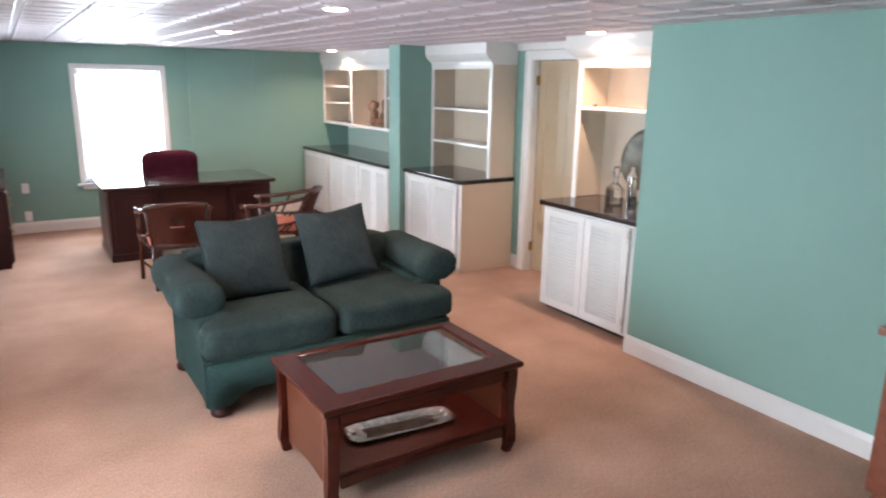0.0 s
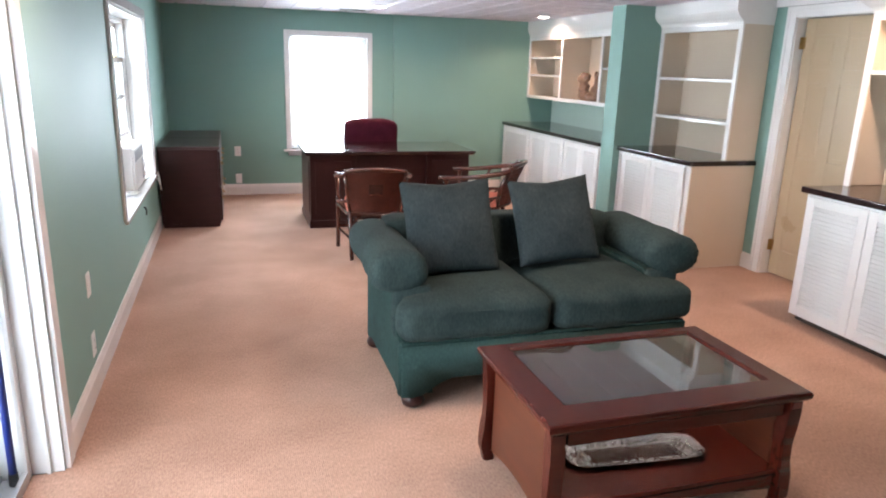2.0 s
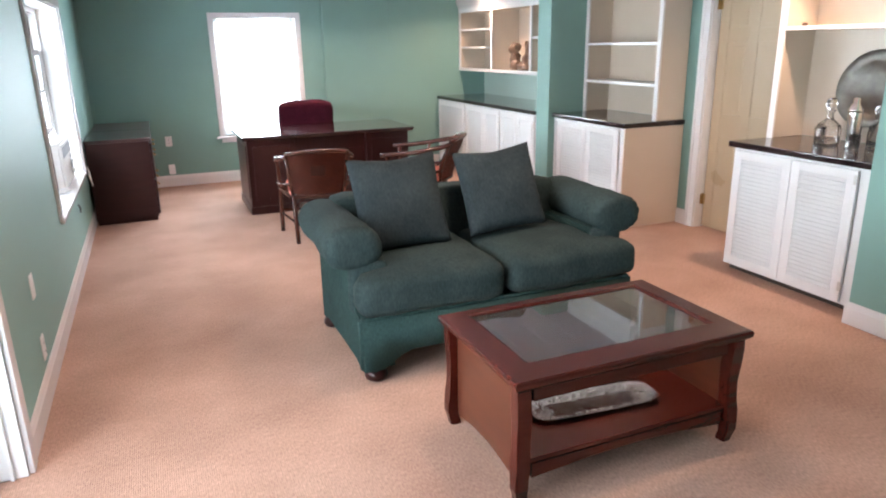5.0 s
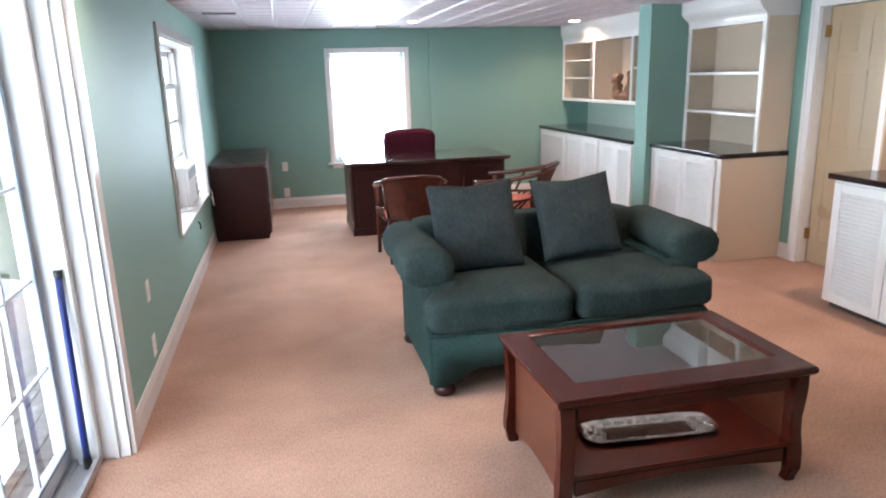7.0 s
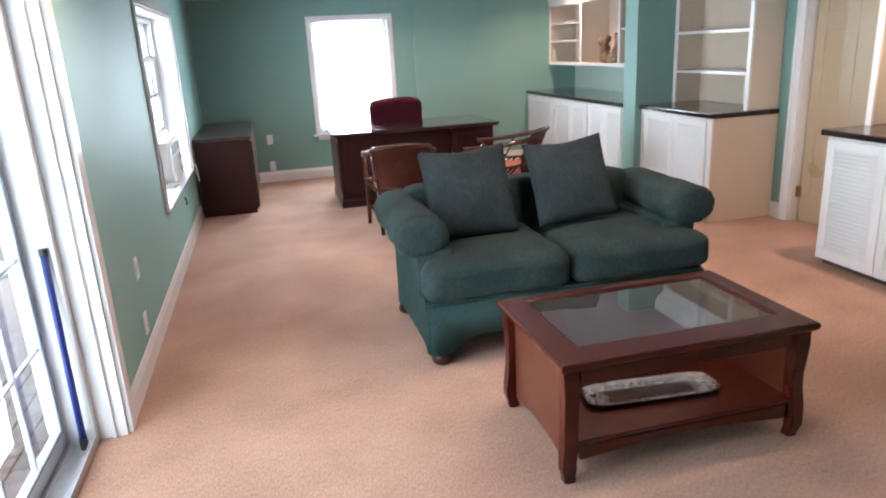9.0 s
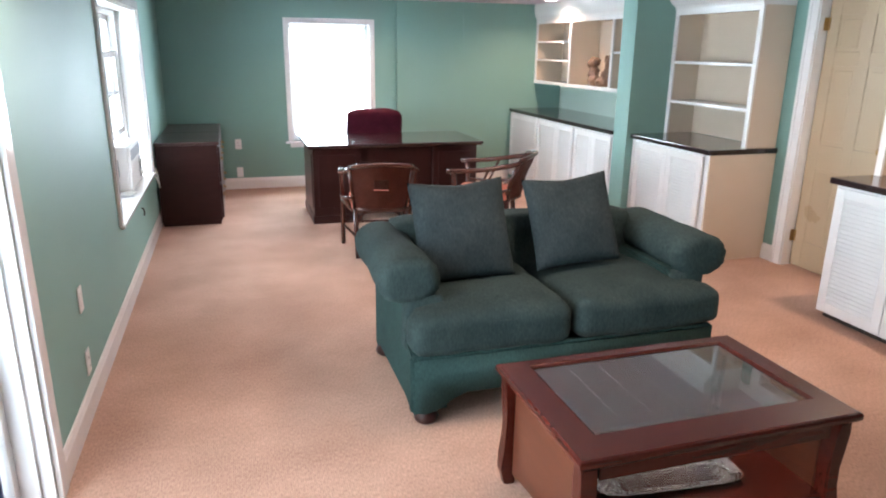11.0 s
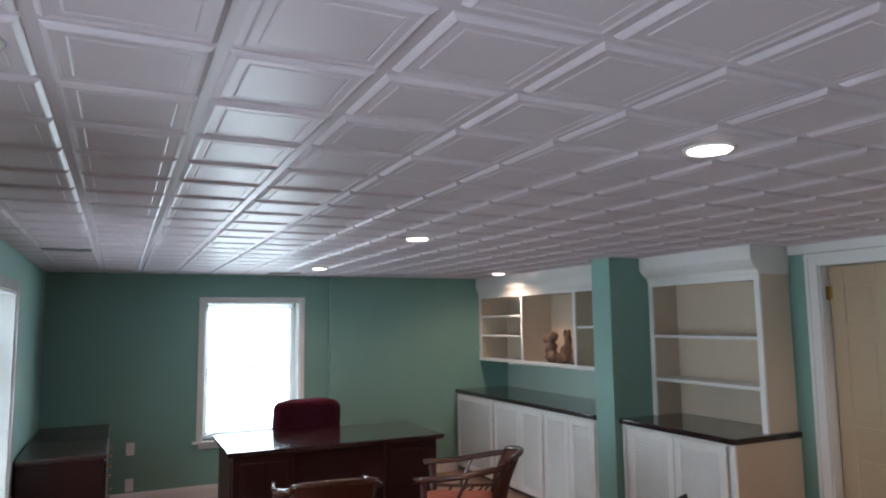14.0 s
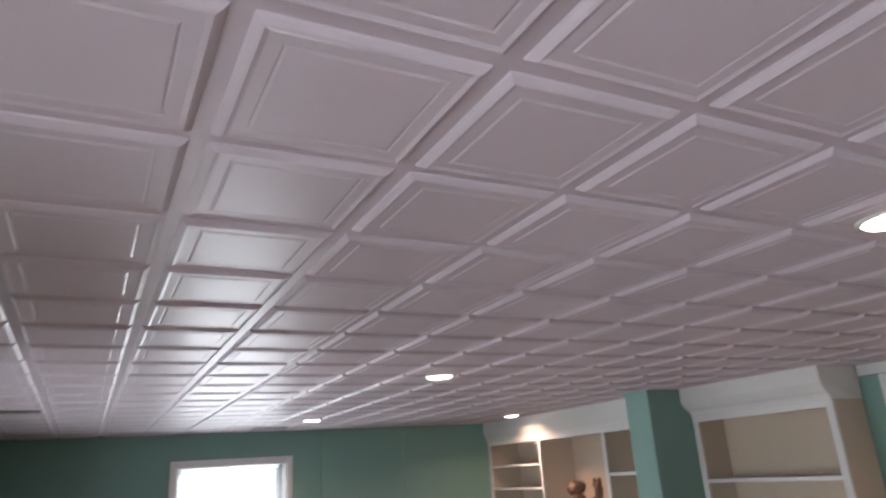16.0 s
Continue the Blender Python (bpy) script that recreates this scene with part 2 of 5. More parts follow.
def part(name, bm, material_, parent=None, label="", smooth=False):
    me = bm if isinstance(bm, bpy.types.Mesh) else mesh_of(bm, material_, smooth)
    ob = new(name, me)
    if parent:
        ob.parent = parent
    if label:
        ob["label"] = label
    return ob


def thing(name, place, label, category, group="", kind="", rz=0):
    ob = new(name)
    ob.matrix_world = pose(*place, 0, 0, rz)
    return tagged(ob, label, category, group, kind)


def structure(name, bm, material_, label="", smooth=False):
    return tagged(part(name, bm, material_, None, "", smooth), label, "", "", "structure")


def box(bm, x0, x1, y0, y1, z0, z1, bevel=0.0, segments=2):
    vs = [bm.verts.new((x, y, z)) for x in (x0, x1) for y in (y0, y1) for z in (z0, z1)]
    fs = [bm.faces.new([vs[i] for i in q]) for q in ((0, 1, 3, 2), (4, 6, 7, 5), (0, 4, 5, 1), (2, 3, 7, 6), (0, 2, 6, 4), (1, 5, 7, 3))]
    if bevel:
        es = list({e for f in fs for e in f.edges})
        bmesh.ops.bevel(bm, geom=es, offset=bevel, segments=segments, affect="EDGES", profile=0.6)
    return bm


def boxes(*rows, bevel=0.0):
    bm = bmesh.new()
    for r in rows:
        box(bm, *r, bevel=bevel)
    return bm


def sweep(bm, points, radius, sides=10, ends=True):
    """A round rod along a line of points; radius is one number or one for each point."""
    pts = [Vector(p) for p in points]
    rings, up = [], Vector((0.13, 0.21, 1)).normalized()
    for i, p in enumerate(pts):
        way = (pts[min(i + 1, len(pts) - 1)] - pts[max(i - 1, 0)]).normalized()
        a = way.cross(up)
        if a.length < 0.1:
            a = way.cross(Vector((1, 0, 0)))
        a.normalize()
        b = way.cross(a)
        r = radius[i] if isinstance(radius, (list, tuple)) else radius
        rings.append([bm.verts.new(p + r * (math.cos(t) * a + math.sin(t) * b)) for t in [2 * math.pi * k / sides for k in range(sides)]])
    for r, s in zip(rings, rings[1:]):
        for k in range(sides):
            bm.faces.new((r[k], r[(k + 1) % sides], s[(k + 1) % sides], s[k]))
    if ends:
        bm.faces.new(rings[0][::-1])
        bm.faces.new(rings[-1])
    return bm


def lathe(bm, profile, sides=24, centre=(0, 0, 0)):
    """A turned shape from (radius, height) pairs."""
    rings = []
    for r, z in profile:
        rings.append([bm.verts.new((centre[0] + max(r, 0.0005) * math.cos(2 * math.pi * k / sides), centre[1] + max(r, 0.0005) * math.sin(2 * math.pi * k / sides), centre[2] + z)) for k in range(sides)])
    for a, b in zip(rings, rings[1:]):
        for k in range(sides):
            bm.faces.new((a[k], a[(k + 1) % sides], b[(k + 1) % sides], b[k]))
    bm.faces.new(rings[0][::-1])
    bm.faces.new(rings[-1])
    return bm


def extrude_profile(bm, profile, axis, a, b):
    """A closed outline of (u, v) pairs, pushed along one axis from a to b. axis x: (y, z); y: (x, z); z: (x, y)."""
    def at(u, v, w):
        return {"x": (w, u, v), "y": (u, w, v), "z": (u, v, w)}[axis]
    r = [bm.verts.new(at(u, v, a)) for u, v in profile]
    s = [bm.verts.new(at(u, v, b)) for u, v in profile]
    n = len(profile)
    for i in range(n):
        bm.faces.new((r[i], r[(i + 1) % n], s[(i + 1) % n], s[i]))
    bm.faces.new(r[::-1])
    bm.faces.new(s)
    return bm


def soft_block(bm, size, exponent=0.35, cuts=14, puff=0.0, warp=0.0, seed=0, m=Matrix()):
    """A padded block: a box with generously rounded edges, a little uneven, puffed in the middle of its top and bottom."""
    hx, hy, hz = (s / 2 for s in size)
    made = bmesh.ops.create_cube(bm, size=2)["verts"]
    es = list({e for v in made for e in v.link_edges})
    bmesh.ops.subdivide_edges(bm, edges=es, cuts=cuts, use_grid_fill=True)
    block = [v for v in bm.verts if v.tag is False]
    r = exponent * min(hx, hy, hz)
    for v in block:
        v.tag = True
        p = Vector((v.co.x * hx, v.co.y * hy, v.co.z * hz))
        core = Vector([max(-h + r, min(h - r, c)) for c, h in zip(p, (hx, hy, hz))])
        d = p - core
        q = core + d.normalized() * r if d.length > 1e-6 else p
        fx, fy = 1 - (q.x / hx) ** 2, 1 - (q.y / hy) ** 2
        q.z += puff * max(0, fx) * max(0, fy) * (1 if v.co.z > 0 else -1) * abs(v.co.z)
        if warp:
            q += Vector(noise.noise_vector(q * 5 + Vector((seed, 0, 0)))) * warp
        v.co = m @ q
    return bm


# ---- the room ----
TOP, FAR, FAR2, EAST = 2.182, 8.86, 8.82, 4.86
structure("floor", boxes((0, 4.99, -2.3, FAR, -0.1, 0.0), (-0.113, 0, 1.115, 2.985, -0.1, 0.0)), CARPET, "wall-to-wall beige ribbed loop-pile carpet")
structure("wall_west", boxes(
    (-0.3, 0, -2.3, 1.1, -0.1, 2.35), (-0.3, 0, 1.1, 3.0, 2.06, 2.35), (-0.3, 0, 3.0, 5.07, -0.1, 2.35),
    (-0.3, 0, 5.07, 6.98, -0.1, 0.545), (-0.3, 0, 5.07, 6.98, 1.913, 2.35), (-0.3, 0, 6.98, 9.1, -0.1, 2.35), (-0.3, -0.115, 1.1, 3.0, -0.1, -0.012)), GREEN, "sage green painted wall")
structure("wall_north", boxes(
    (0, 1.386, FAR, 9.1, -0.1, 2.35), (2.346, 5.1, FAR, 9.1, -0.1, 2.35), (1.386, 2.346, FAR, 9.1, -0.1, 0.55), (1.386, 2.346, FAR, 9.1, 1.906, 2.35)), GREEN, "sage green painted end wall")
structure("wall_chase", boxes((2.66, EAST, FAR2, FAR, 0, TOP), bevel=0.004), GREEN, "shallow boxed-out part of the green end wall")
structure("wall_east", boxes(
    (EAST, 4.98, 2.70, 3.97, -0.1, 2.35), (EAST, 4.98, 4.724, FAR, -0.1, 2.35), (EAST, 4.98, 3.97, 4.724, 2.04, 2.35)), GREEN, "green wall behind the built-in cabinets")
structure("wall_closet", boxes((5.5, 5.6, 3.5, 5.2, -0.1, 2.35)), GREEN, "wall of the space behind the door")
structure("wall_stub", boxes((4.14, 4.27, -2.3, 2.70, -0.1, 2.35), (4.27, 4.98, 2.58, 2.70, -0.1, 2.35)), GREEN, "smooth green painted side wall")
structure("wall_south", boxes((-0.3, 4.27, -2.42, -2.3, -0.1, 2.35)), GREEN, "green painted back wall")
structure("wall_pillar", boxes((4.17, EAST, 6.04, 6.27, 0, TOP), bevel=0.004), GREEN, "green painted wing wall between the built-in cabinets")
structure("backsplash", boxes((EAST - 0.006, EAST, 6.27, FAR2, 0.90, 1.24)), PALE, "pale painted wall strip under the wall cabinets")


def coffered_ceiling():
    """Moulded square tiles that stand proud of flat grooves: a sloped edge, a lip, a falling ledge and a flat field."""
    bm = bmesh.new()
    pitch, x_start, y_start = 0.3063, 0.475, 2.932
    xs = [x_start + pitch * k for k in range(-2, 16)]
    ys = [y_start + pitch * k for k in range(-18, 21)]
    steps = [(0.0125, 0.008), (0.0145, 0.005), (0.021, 0.0), (0.025, -0.0022), (0.032, 0.0), (0.050, 0.0003), (0.053, 0.0016), (0.057, -0.0004)]
    for x0, x1 in zip(xs, xs[1:]):
        for y0, y1 in zip(ys, ys[1:]):
            rings = [[(x0, y0, 0.008), (x1, y0, 0.008), (x1, y1, 0.008), (x0, y1, 0.008)]]
            jx, jy = random.uniform(-0.0012, 0.0012), random.uniform(-0.0012, 0.0012)
            for s, h in steps:
                rings.append([(x0 + s + jx, y0 + s + jy, h), (x1 - s + jx, y0 + s + jy, h), (x1 - s + jx, y1 - s + jy, h), (x0 + s + jx, y1 - s + jy, h)])
            vs = [[bm.verts.new((x, y, TOP + z)) for x, y, z in r] for r in rings]
            for a, b in zip(vs, vs[1:]):
                for k in range(4):
                    bm.faces.new((a[k], b[k], b[(k + 1) % 4], a[(k + 1) % 4]))
            bm.faces.new(vs[-1][::-1])
    for f in bm.faces:
        if f.normal.z > 0:
            f.normal_flip()
    me = bpy.data.meshes.new("mesh")
    bm.to_mesh(me)
    bm.free()
    me.materials.append(TILE)
    return tagged(new("ceiling", me), "white moulded ceiling of square coffered tiles", "", "", "structure")


coffered_ceiling()
structure("ceiling_slab", boxes((-0.3, 5.6, -2.42, 9.1, 2.35, 2.45)), WHITE, "slab above the tiled ceiling")


def base_moulding(name, pts):
    """Baseboard along a straight stretch: from (x, y) to (x, y), with the side it faces."""
    (xa, ya), (xb, yb), (nx, ny) = pts
    bm = bmesh.new()
    prof = [(0, 0), (0.015, 0), (0.015, 0.095), (0.011, 0.108), (0.009, 0.118), (0.005, 0.13), (0, 0.13)]
    r = [bm.verts.new((xa + nx * d, ya + ny * d, z)) for d, z in prof]
    s = [bm.verts.new((xb + nx * d, yb + ny * d, z)) for d, z in prof]
    n = len(prof)
    for i in range(n):
        bm.faces.new((r[i], r[(i + 1) % n], s[(i + 1) % n], s[i]))
    bm.faces.new(r[::-1]), bm.faces.new(s)
    return structure(name, bm, WHITE, "white painted moulded baseboard")


structure("trim_door_header", boxes((EAST - 0.03, EAST, 3.77, 4.932, 2.1145, TOP - 0.001), bevel=0.003), WHITE, "white painted header board above the door")
base_moulding("baseboard_west", ((0, 3.085), (0, FAR), (1, 0)))
base_moulding("baseboard_west_rear", ((0, -2.3), (0, 1.015), (1, 0)))
base_moulding("baseboard_north", ((0.015, FAR), (2.66, FAR), (0, -1)))
base_moulding("baseboard_chase", ((2.66, FAR2), (4.16, FAR2), (0, -1)))
base_moulding("baseboard_stub", ((4.14, -2.3), (4.14, 2.70), (-1, 0)))
base_moulding("baseboard_stub_end", ((4.125, 2.70), (4.24, 2.70), (0, 1)))
base_moulding("baseboard_pillar", ((4.17, 6.04), (4.17, 6.27), (-1, 0)))
base_moulding("baseboard_door_side", ((EAST, 4.812), (EAST, 4.932), (-1, 0)))

# ---- outdoors ----
structure("ground", boxes((-60, -0.3, -50, 60, -0.25, -0.13)), GRASS, "lawn beyond the patio")
structure("ground_north", boxes((-0.3, 60, 9.1, 60, -0.25, -0.13)), GRASS, "lawn behind the house")


def patio_bricks():
    top = structure("patio", boxes((-5.0, -0.3, -1.5, 6.5, -0.13, -0.075)), BRICK, "brick patio outside the sliding door")
    bm = bmesh.new()
    box(bm, -0.049, 0.049, -0.099, 0.099, 0, 0.018, 0.004, 1)
    me = mesh_of(bm, BRICK)
    for i in range(18):
        for j in range(15):
            ob = part("brick", me, BRICK, top)
            ob.location = (-0.42 - 0.104 * i, 1.0 + 0.206 * j + (0.103 if i % 2 else 0), -0.075)
            ob.rotation_euler = (random.uniform(-0.01, 0.01), random.uniform(-0.01, 0.01), random.uniform(-0.015, 0.015))


# bright hazy distance outside the windows
structure("backdrop", boxes((-3, 9, 11.0, 11.05, -0.2, 5)), BRIGHT, "bright hazy distance outside the window")
structure("backdrop_west", boxes((-7.05, -7, -9, 17, -0.2, 5)), BRIGHT, "bright hazy distance beyond the patio")


# ---- windows and doors ----
def casing(bm, axis, a0, a1, z0, z1, plane, out, width=0.07, depth=0.018, bottom=True):
    """A flat mitred-looking frame round an opening, proud of the wall."""
    def b(u0, u1, w0, w1):
        lo, hi = sorted((plane, plane + out * depth))
        if axis == "y":
            box(bm, lo, hi, u0, u1, w0, w1, 0.004)
        else:
            box(bm, u0, u1, lo, hi, w0, w1, 0.004)
    b(a0 - width, a0, z0, z1 + width)
    b(a1, a1 + width, z0, z1 + width)
    b(a0, a1, z1, z1 + width)
    if bottom:
        b(a0 - width, a1 + width, z0 - width * 0.6, z0)
    return bm


def double_hung(name, parent, place, width, height, rz, raised=0.0, cols=3, rows=2, paint=None, rail=0.05):
    """One double-hung unit, built facing -y in its own axes: outer frame, two sashes with muntins and panes."""
    fr = part("window_frame", boxes((-width / 2, -width / 2 + 0.035, 0, 0.10, 0, height), (width / 2 - 0.035, width / 2, 0, 0.10, 0, height),
                                   (-width / 2, width / 2, 0, 0.10, height - 0.035, height), (-width / 2, width / 2, 0, 0.10, 0, 0.03), bevel=0.003), paint or WHITE, parent)
    fr.matrix_local = pose(*place, 0, 0, rz)
    w, half = width - 0.07, (height - 0.065) / 2
    for k, (z, d) in enumerate(((0.03 + raised, 0.02), (0.03 + half, 0.055))):
        h = half if k else half + 0.02
        bm = boxes((-w / 2, -w / 2 + rail - 0.01, d, d + 0.03, z, z + h), (w / 2 - rail + 0.01, w / 2, d, d + 0.03, z, z + h),
                   (-w / 2 + rail - 0.01, w / 2 - rail + 0.01, d, d + 0.03, z, z + rail), (-w / 2 + rail - 0.01, w / 2 - rail + 0.01, d, d + 0.03, z + h - rail + 0.01, z + h), bevel=0.003)
        iw, ih = w - 2 * rail + 0.02, h - 2 * rail + 0.01
        for c in range(1, cols):
            x = -iw / 2 + iw * c / cols
            box(bm, x - 0.009, x + 0.009, d + 0.006, d + 0.024, z + rail, z + h - rail + 0.01)
        for r in range(1, rows):
            y = z + rail + ih * r / rows
            box(bm, -iw / 2, iw / 2, d + 0.007, d + 0.023, y - 0.009, y + 0.009)
        sash = part("sash", bm, paint or WHITE, fr)
        pane = part("pane", boxes((-iw / 2, iw / 2, d + 0.013, d + 0.017, z + rail, z + h - rail + 0.01)), PANE, sash)
        pane.visible_shadow = False
        if not k:
            lock = bmesh.new()
            lathe(lock, [(0.014, 0), (0.014, 0.012), (0.006, 0.016), (0.006, 0.024)], 10, (0, d, z + h))
            part("sash_lock", lock, BRASS, sash)
    return fr


w1 = thing("window_1", (1.866, FAR, 0.55), "white-framed window flooded with daylight", "window", kind="structure")
bm = casing(bmesh.new(), "x", -0.48, 0.48, 0.0, 1.356, 0, -1, 0.05, 0.016, False)
part("casing", bm, WHITE, w1)
part("window_sill", boxes((-0.565, 0.565, -0.05, 0.10, -0.025, 0.0), (-0.51, 0.51, -0.014, 0, -0.075, -0.025), bevel=0.003), WHITE, w1)
part("reveal", boxes((-0.48, -0.467, 0, 0.19, 0, 1.356), (0.467, 0.48, 0, 0.19, 0, 1.356), (-0.467, 0.467, 0, 0.19, 1.343, 1.356)), WHITE, w1)
double_hung("window", w1, (0, 0.12, 0.0), 0.93, 1.341, 0, cols=1, rows=1, paint=VINYL, rail=0.024)

w2 = thing("window_2", (0, 6.025, 0.545), "white twin double-hung window in a deep reveal", "window", kind="structure")
bm = casing(bmesh.new(), "y", -0.955, 0.955, 0.0, 1.368, 0, 1, 0.07, 0.018, False)
part("casing", bm, WHITE, w2)
part("window_sill", boxes((-0.29, 0.025, -0.99, 0.99, -0.022, 0.004), bevel=0.004), WHITE, w2)
part("reveal", boxes((-0.29, 0, -0.955, -0.942, 0.004, 1.368), (-0.29, 0, 0.942, 0.955, 0.004, 1.368), (-0.29, 0, -0.942, 0.942, 1.355, 1.368)), WHITE, w2)
part("mullion", boxes((-0.27, -0.15, -0.04, 0.04, 0.004, 1.355), bevel=0.004), WHITE, w2)
for k, (yy, up) in enumerate(((-0.49, 0.0), (0.49, 0.34))):
    double_hung("window", w2, (-0.155, yy, 0.004), 0.90, 1.348, 90, up)


def sliding_door():
    d = thing("door_1", (0, 2.05, 0), "white sliding glass patio door with a muntin grid", "door", kind="structure")
    # opening y 1.10..3.00, local -0.95..0.95
    part("casing", boxes((0, 0.02, 0.95, 1.035, 0, 2.14), (0, 0.02, -1.035, -0.95, 0, 2.14), (0, 0.02, -0.95, 0.95, 2.06, 2.14), bevel=0.004), WHITE, d)
    part("jamb", boxes((-0.115, 0, 0.935, 0.95, 0, 2.06), (-0.060, -0.045, 0.922, 0.936, 0, 2.045), (-0.30, -0.115, 0.905, 0.95, 0, 2.06), (-0.130, -0.115, 0.89, 0.906, 0.0, 2.045),
                       (-0.115, 0, -0.95, -0.935, 0, 2.06), (-0.30, -0.115, -0.95, -0.905, 0, 2.06), (-0.30, 0, -0.935, 0.935, 2.045, 2.06), bevel=0.003), WHITE, d)
    part("track", boxes((-0.30, -0.115, -0.90, 0.90, -0.012, 0.012), (-0.285, -0.275, -0.90, 0.90, 0.012, 0.035), (-0.215, -0.205, -0.90, 0.90, 0.012, 0.035), (-0.135, -0.115, -0.90, 0.90, 0.012, 0.04), bevel=0.002), ALU, d)
    for y0, y1, x in ((-0.03, 0.90, -0.27), (-0.90, 0.03, -0.205)):
        panel = part("door_panel", boxes((x, x + 0.04, y0, y0 + 0.036, 0.03, 2.03), (x, x + 0.04, y1 - 0.036, y1, 0.03, 2.03),
                                        (x, x + 0.04, y0 + 0.036, y1 - 0.036, 0.03, 0.11), (x, x + 0.04, y0 + 0.036, y1 - 0.036, 1.96, 2.03), bevel=0.004), VINYL_GREY, d)
        pane = part("pane", boxes((x + 0.017, x + 0.023, y0 + 0.036, y1 - 0.036, 0.11, 1.96)), PANE, panel)
        pane.visible_shadow = False
        bm = bmesh.new()
        for c in (1, 2):
            y = y0 + 0.036 + (y1 - y0 - 0.072) * c / 3
            box(bm, x + 0.008, x + 0.032, y - 0.006, y + 0.006, 0.11, 1.96, 0.002, 1)
        for r in range(1, 5):
            z = 0.11 + 1.85 * r / 5
            box(bm, x + 0.009, x + 0.031, y0 + 0.036, y1 - 0.036, z - 0.006, z + 0.006, 0.002, 1)
        part("muntin_grid", bm, VINYL_GREY, panel)
        part("gasket", boxes((x + 0.0405, x + 0.0445, y0 + 0.030, y0 + 0.038, 0.104, 1.966), (x + 0.0405, x + 0.0445, y1 - 0.038, y1 - 0.030, 0.104, 1.966),
                             (x + 0.0405, x + 0.0445, y0 + 0.038, y1 - 0.038, 0.104, 0.112)), GASKET, panel, "grey rubber glazing seal")


sliding_door()
bar = thing("security_bar", (-0.155, 2.91, 0.012), "blue metal bar standing upright in the door track", "security bar")
bm = bmesh.new()
sweep(bm, [(0, 0, 0.02), (0.004, 0.0, 0.45), (0.002, 0.025, 0.85)], 0.014, 12)
part("tube", bm, BLUE, bar, smooth=True)
bm = bmesh.new()
sweep(bm, [(0, 0, 0), (0, 0, 0.05)], 0.017, 12)
part("foot_cap", bm, BLACK, bar, "black rubber cap")
bm = bmesh.new()
sweep(bm, [(0.002, 0.025, 0.84), (0.002, 0.026, 0.868)], 0.0165, 12)
part("head_cap", bm, BLACK, bar, "black rubber cap")


def panel_door():
    d = thing("door_2", (4.935, 4.705, 0), "cream six-panel interior door standing closed", "door", kind="structure")
    W, H = 0.71, 2.022
    bm = bmesh.new()
    box(bm, 0.006, 0.03, -W, 0, 0.012, H)
    for y0, y1 in ((-W, -W + 0.10), (-0.10, 0), (-W / 2 - 0.045, -W / 2 + 0.045)):
        box(bm, 0, 0.036, y0, y1, 0.012, H, 0.003)
    for z0, z1 in ((0.012, 0.22), (0.80, 0.98), (1.55, 1.65), (H - 0.12, H)):
        box(bm, 0.0005, 0.0355, -W + 0.1, -W / 2 - 0.045, z0, z1, 0.003)
        box(bm, 0.0005, 0.0355, -W / 2 + 0.045, -0.1, z0, z1, 0.003)
    for z0, z1 in ((0.22, 0.80), (0.98, 1.55), (1.65, H - 0.12)):
        for y0, y1 in ((-W + 0.10, -W / 2 - 0.045), (-W / 2 + 0.045, -0.10)):
            box(bm, 0.003, 0.033, y0 + 0.03, y1 - 0.03, z0 + 0.03, z1 - 0.03, 0.006)
    leaf = part("door_leaf", bm, DOORPAINT, d)
    knob = bmesh.new()
    sweep(knob, [(0.0, -W + 0.06, 1.0), (-0.008, -W + 0.06, 1.0)], 0.03, 16)
    sweep(knob, [(-0.008, -W + 0.06, 1.0), (-0.03, -W + 0.06, 1.0), (-0.035, -W + 0.06, 1.0), (-0.05, -W + 0.06, 1.0), (-0.062, -W + 0.06, 1.0)], [0.011, 0.011, 0.022, 0.028, 0.016], 16)
    part("door_knob", knob, BRASS, leaf, "brass door knob", True)
    for z in (0.247, 1.845):
        h = bmesh.new()
        sweep(h, [(-0.008, 0.006, z - 0.045), (-0.008, 0.006, z + 0.045)], 0.008, 10)
        box(h, -0.004, 0.0, -0.02, 0.004, z - 0.045, z + 0.045)
        box(h, -0.03, -0.004, 0.006, 0.0085, z - 0.045, z + 0.045)
        part("hinge", h, BRASS, d, "worn brass butt hinge")
    x = EAST - 4.935
    part("door_casing", boxes((x - 0.018, x, 0.018, 0.105, 0, 2.112), (x - 0.018, x, -W - 0.095, -W - 0.01, 0, 2.112), (x - 0.018, x, -W - 0.01, 0.018, 2.03, 2.112),
                              (x - 0.026, x - 0.018, 0.078, 0.105, 0, 2.112), (x - 0.0265, x - 0.018, -W - 0.095, 0.105, 2.086, 2.1125), bevel=0.004), WHITE, d)
    part("jamb", boxes((x - 0.001, 0.05, 0.010, 0.0185, 0, 2.028), (x - 0.001, 0.05, -W - 0.0105, -W - 0.002, 0, 2.028), (x - 0.001, 0.05, -W - 0.0105, 0.0185, 2.026, 2.038)), WHITE, d)


panel_door()
tagged(part("access_panel", boxes((3.50, 4.08, FAR2 - 0.006, FAR2 + 0.001, 1.58, 2.13), bevel=0.0015), GREEN), "flush access panel painted wall green", "panel", "", "structure")


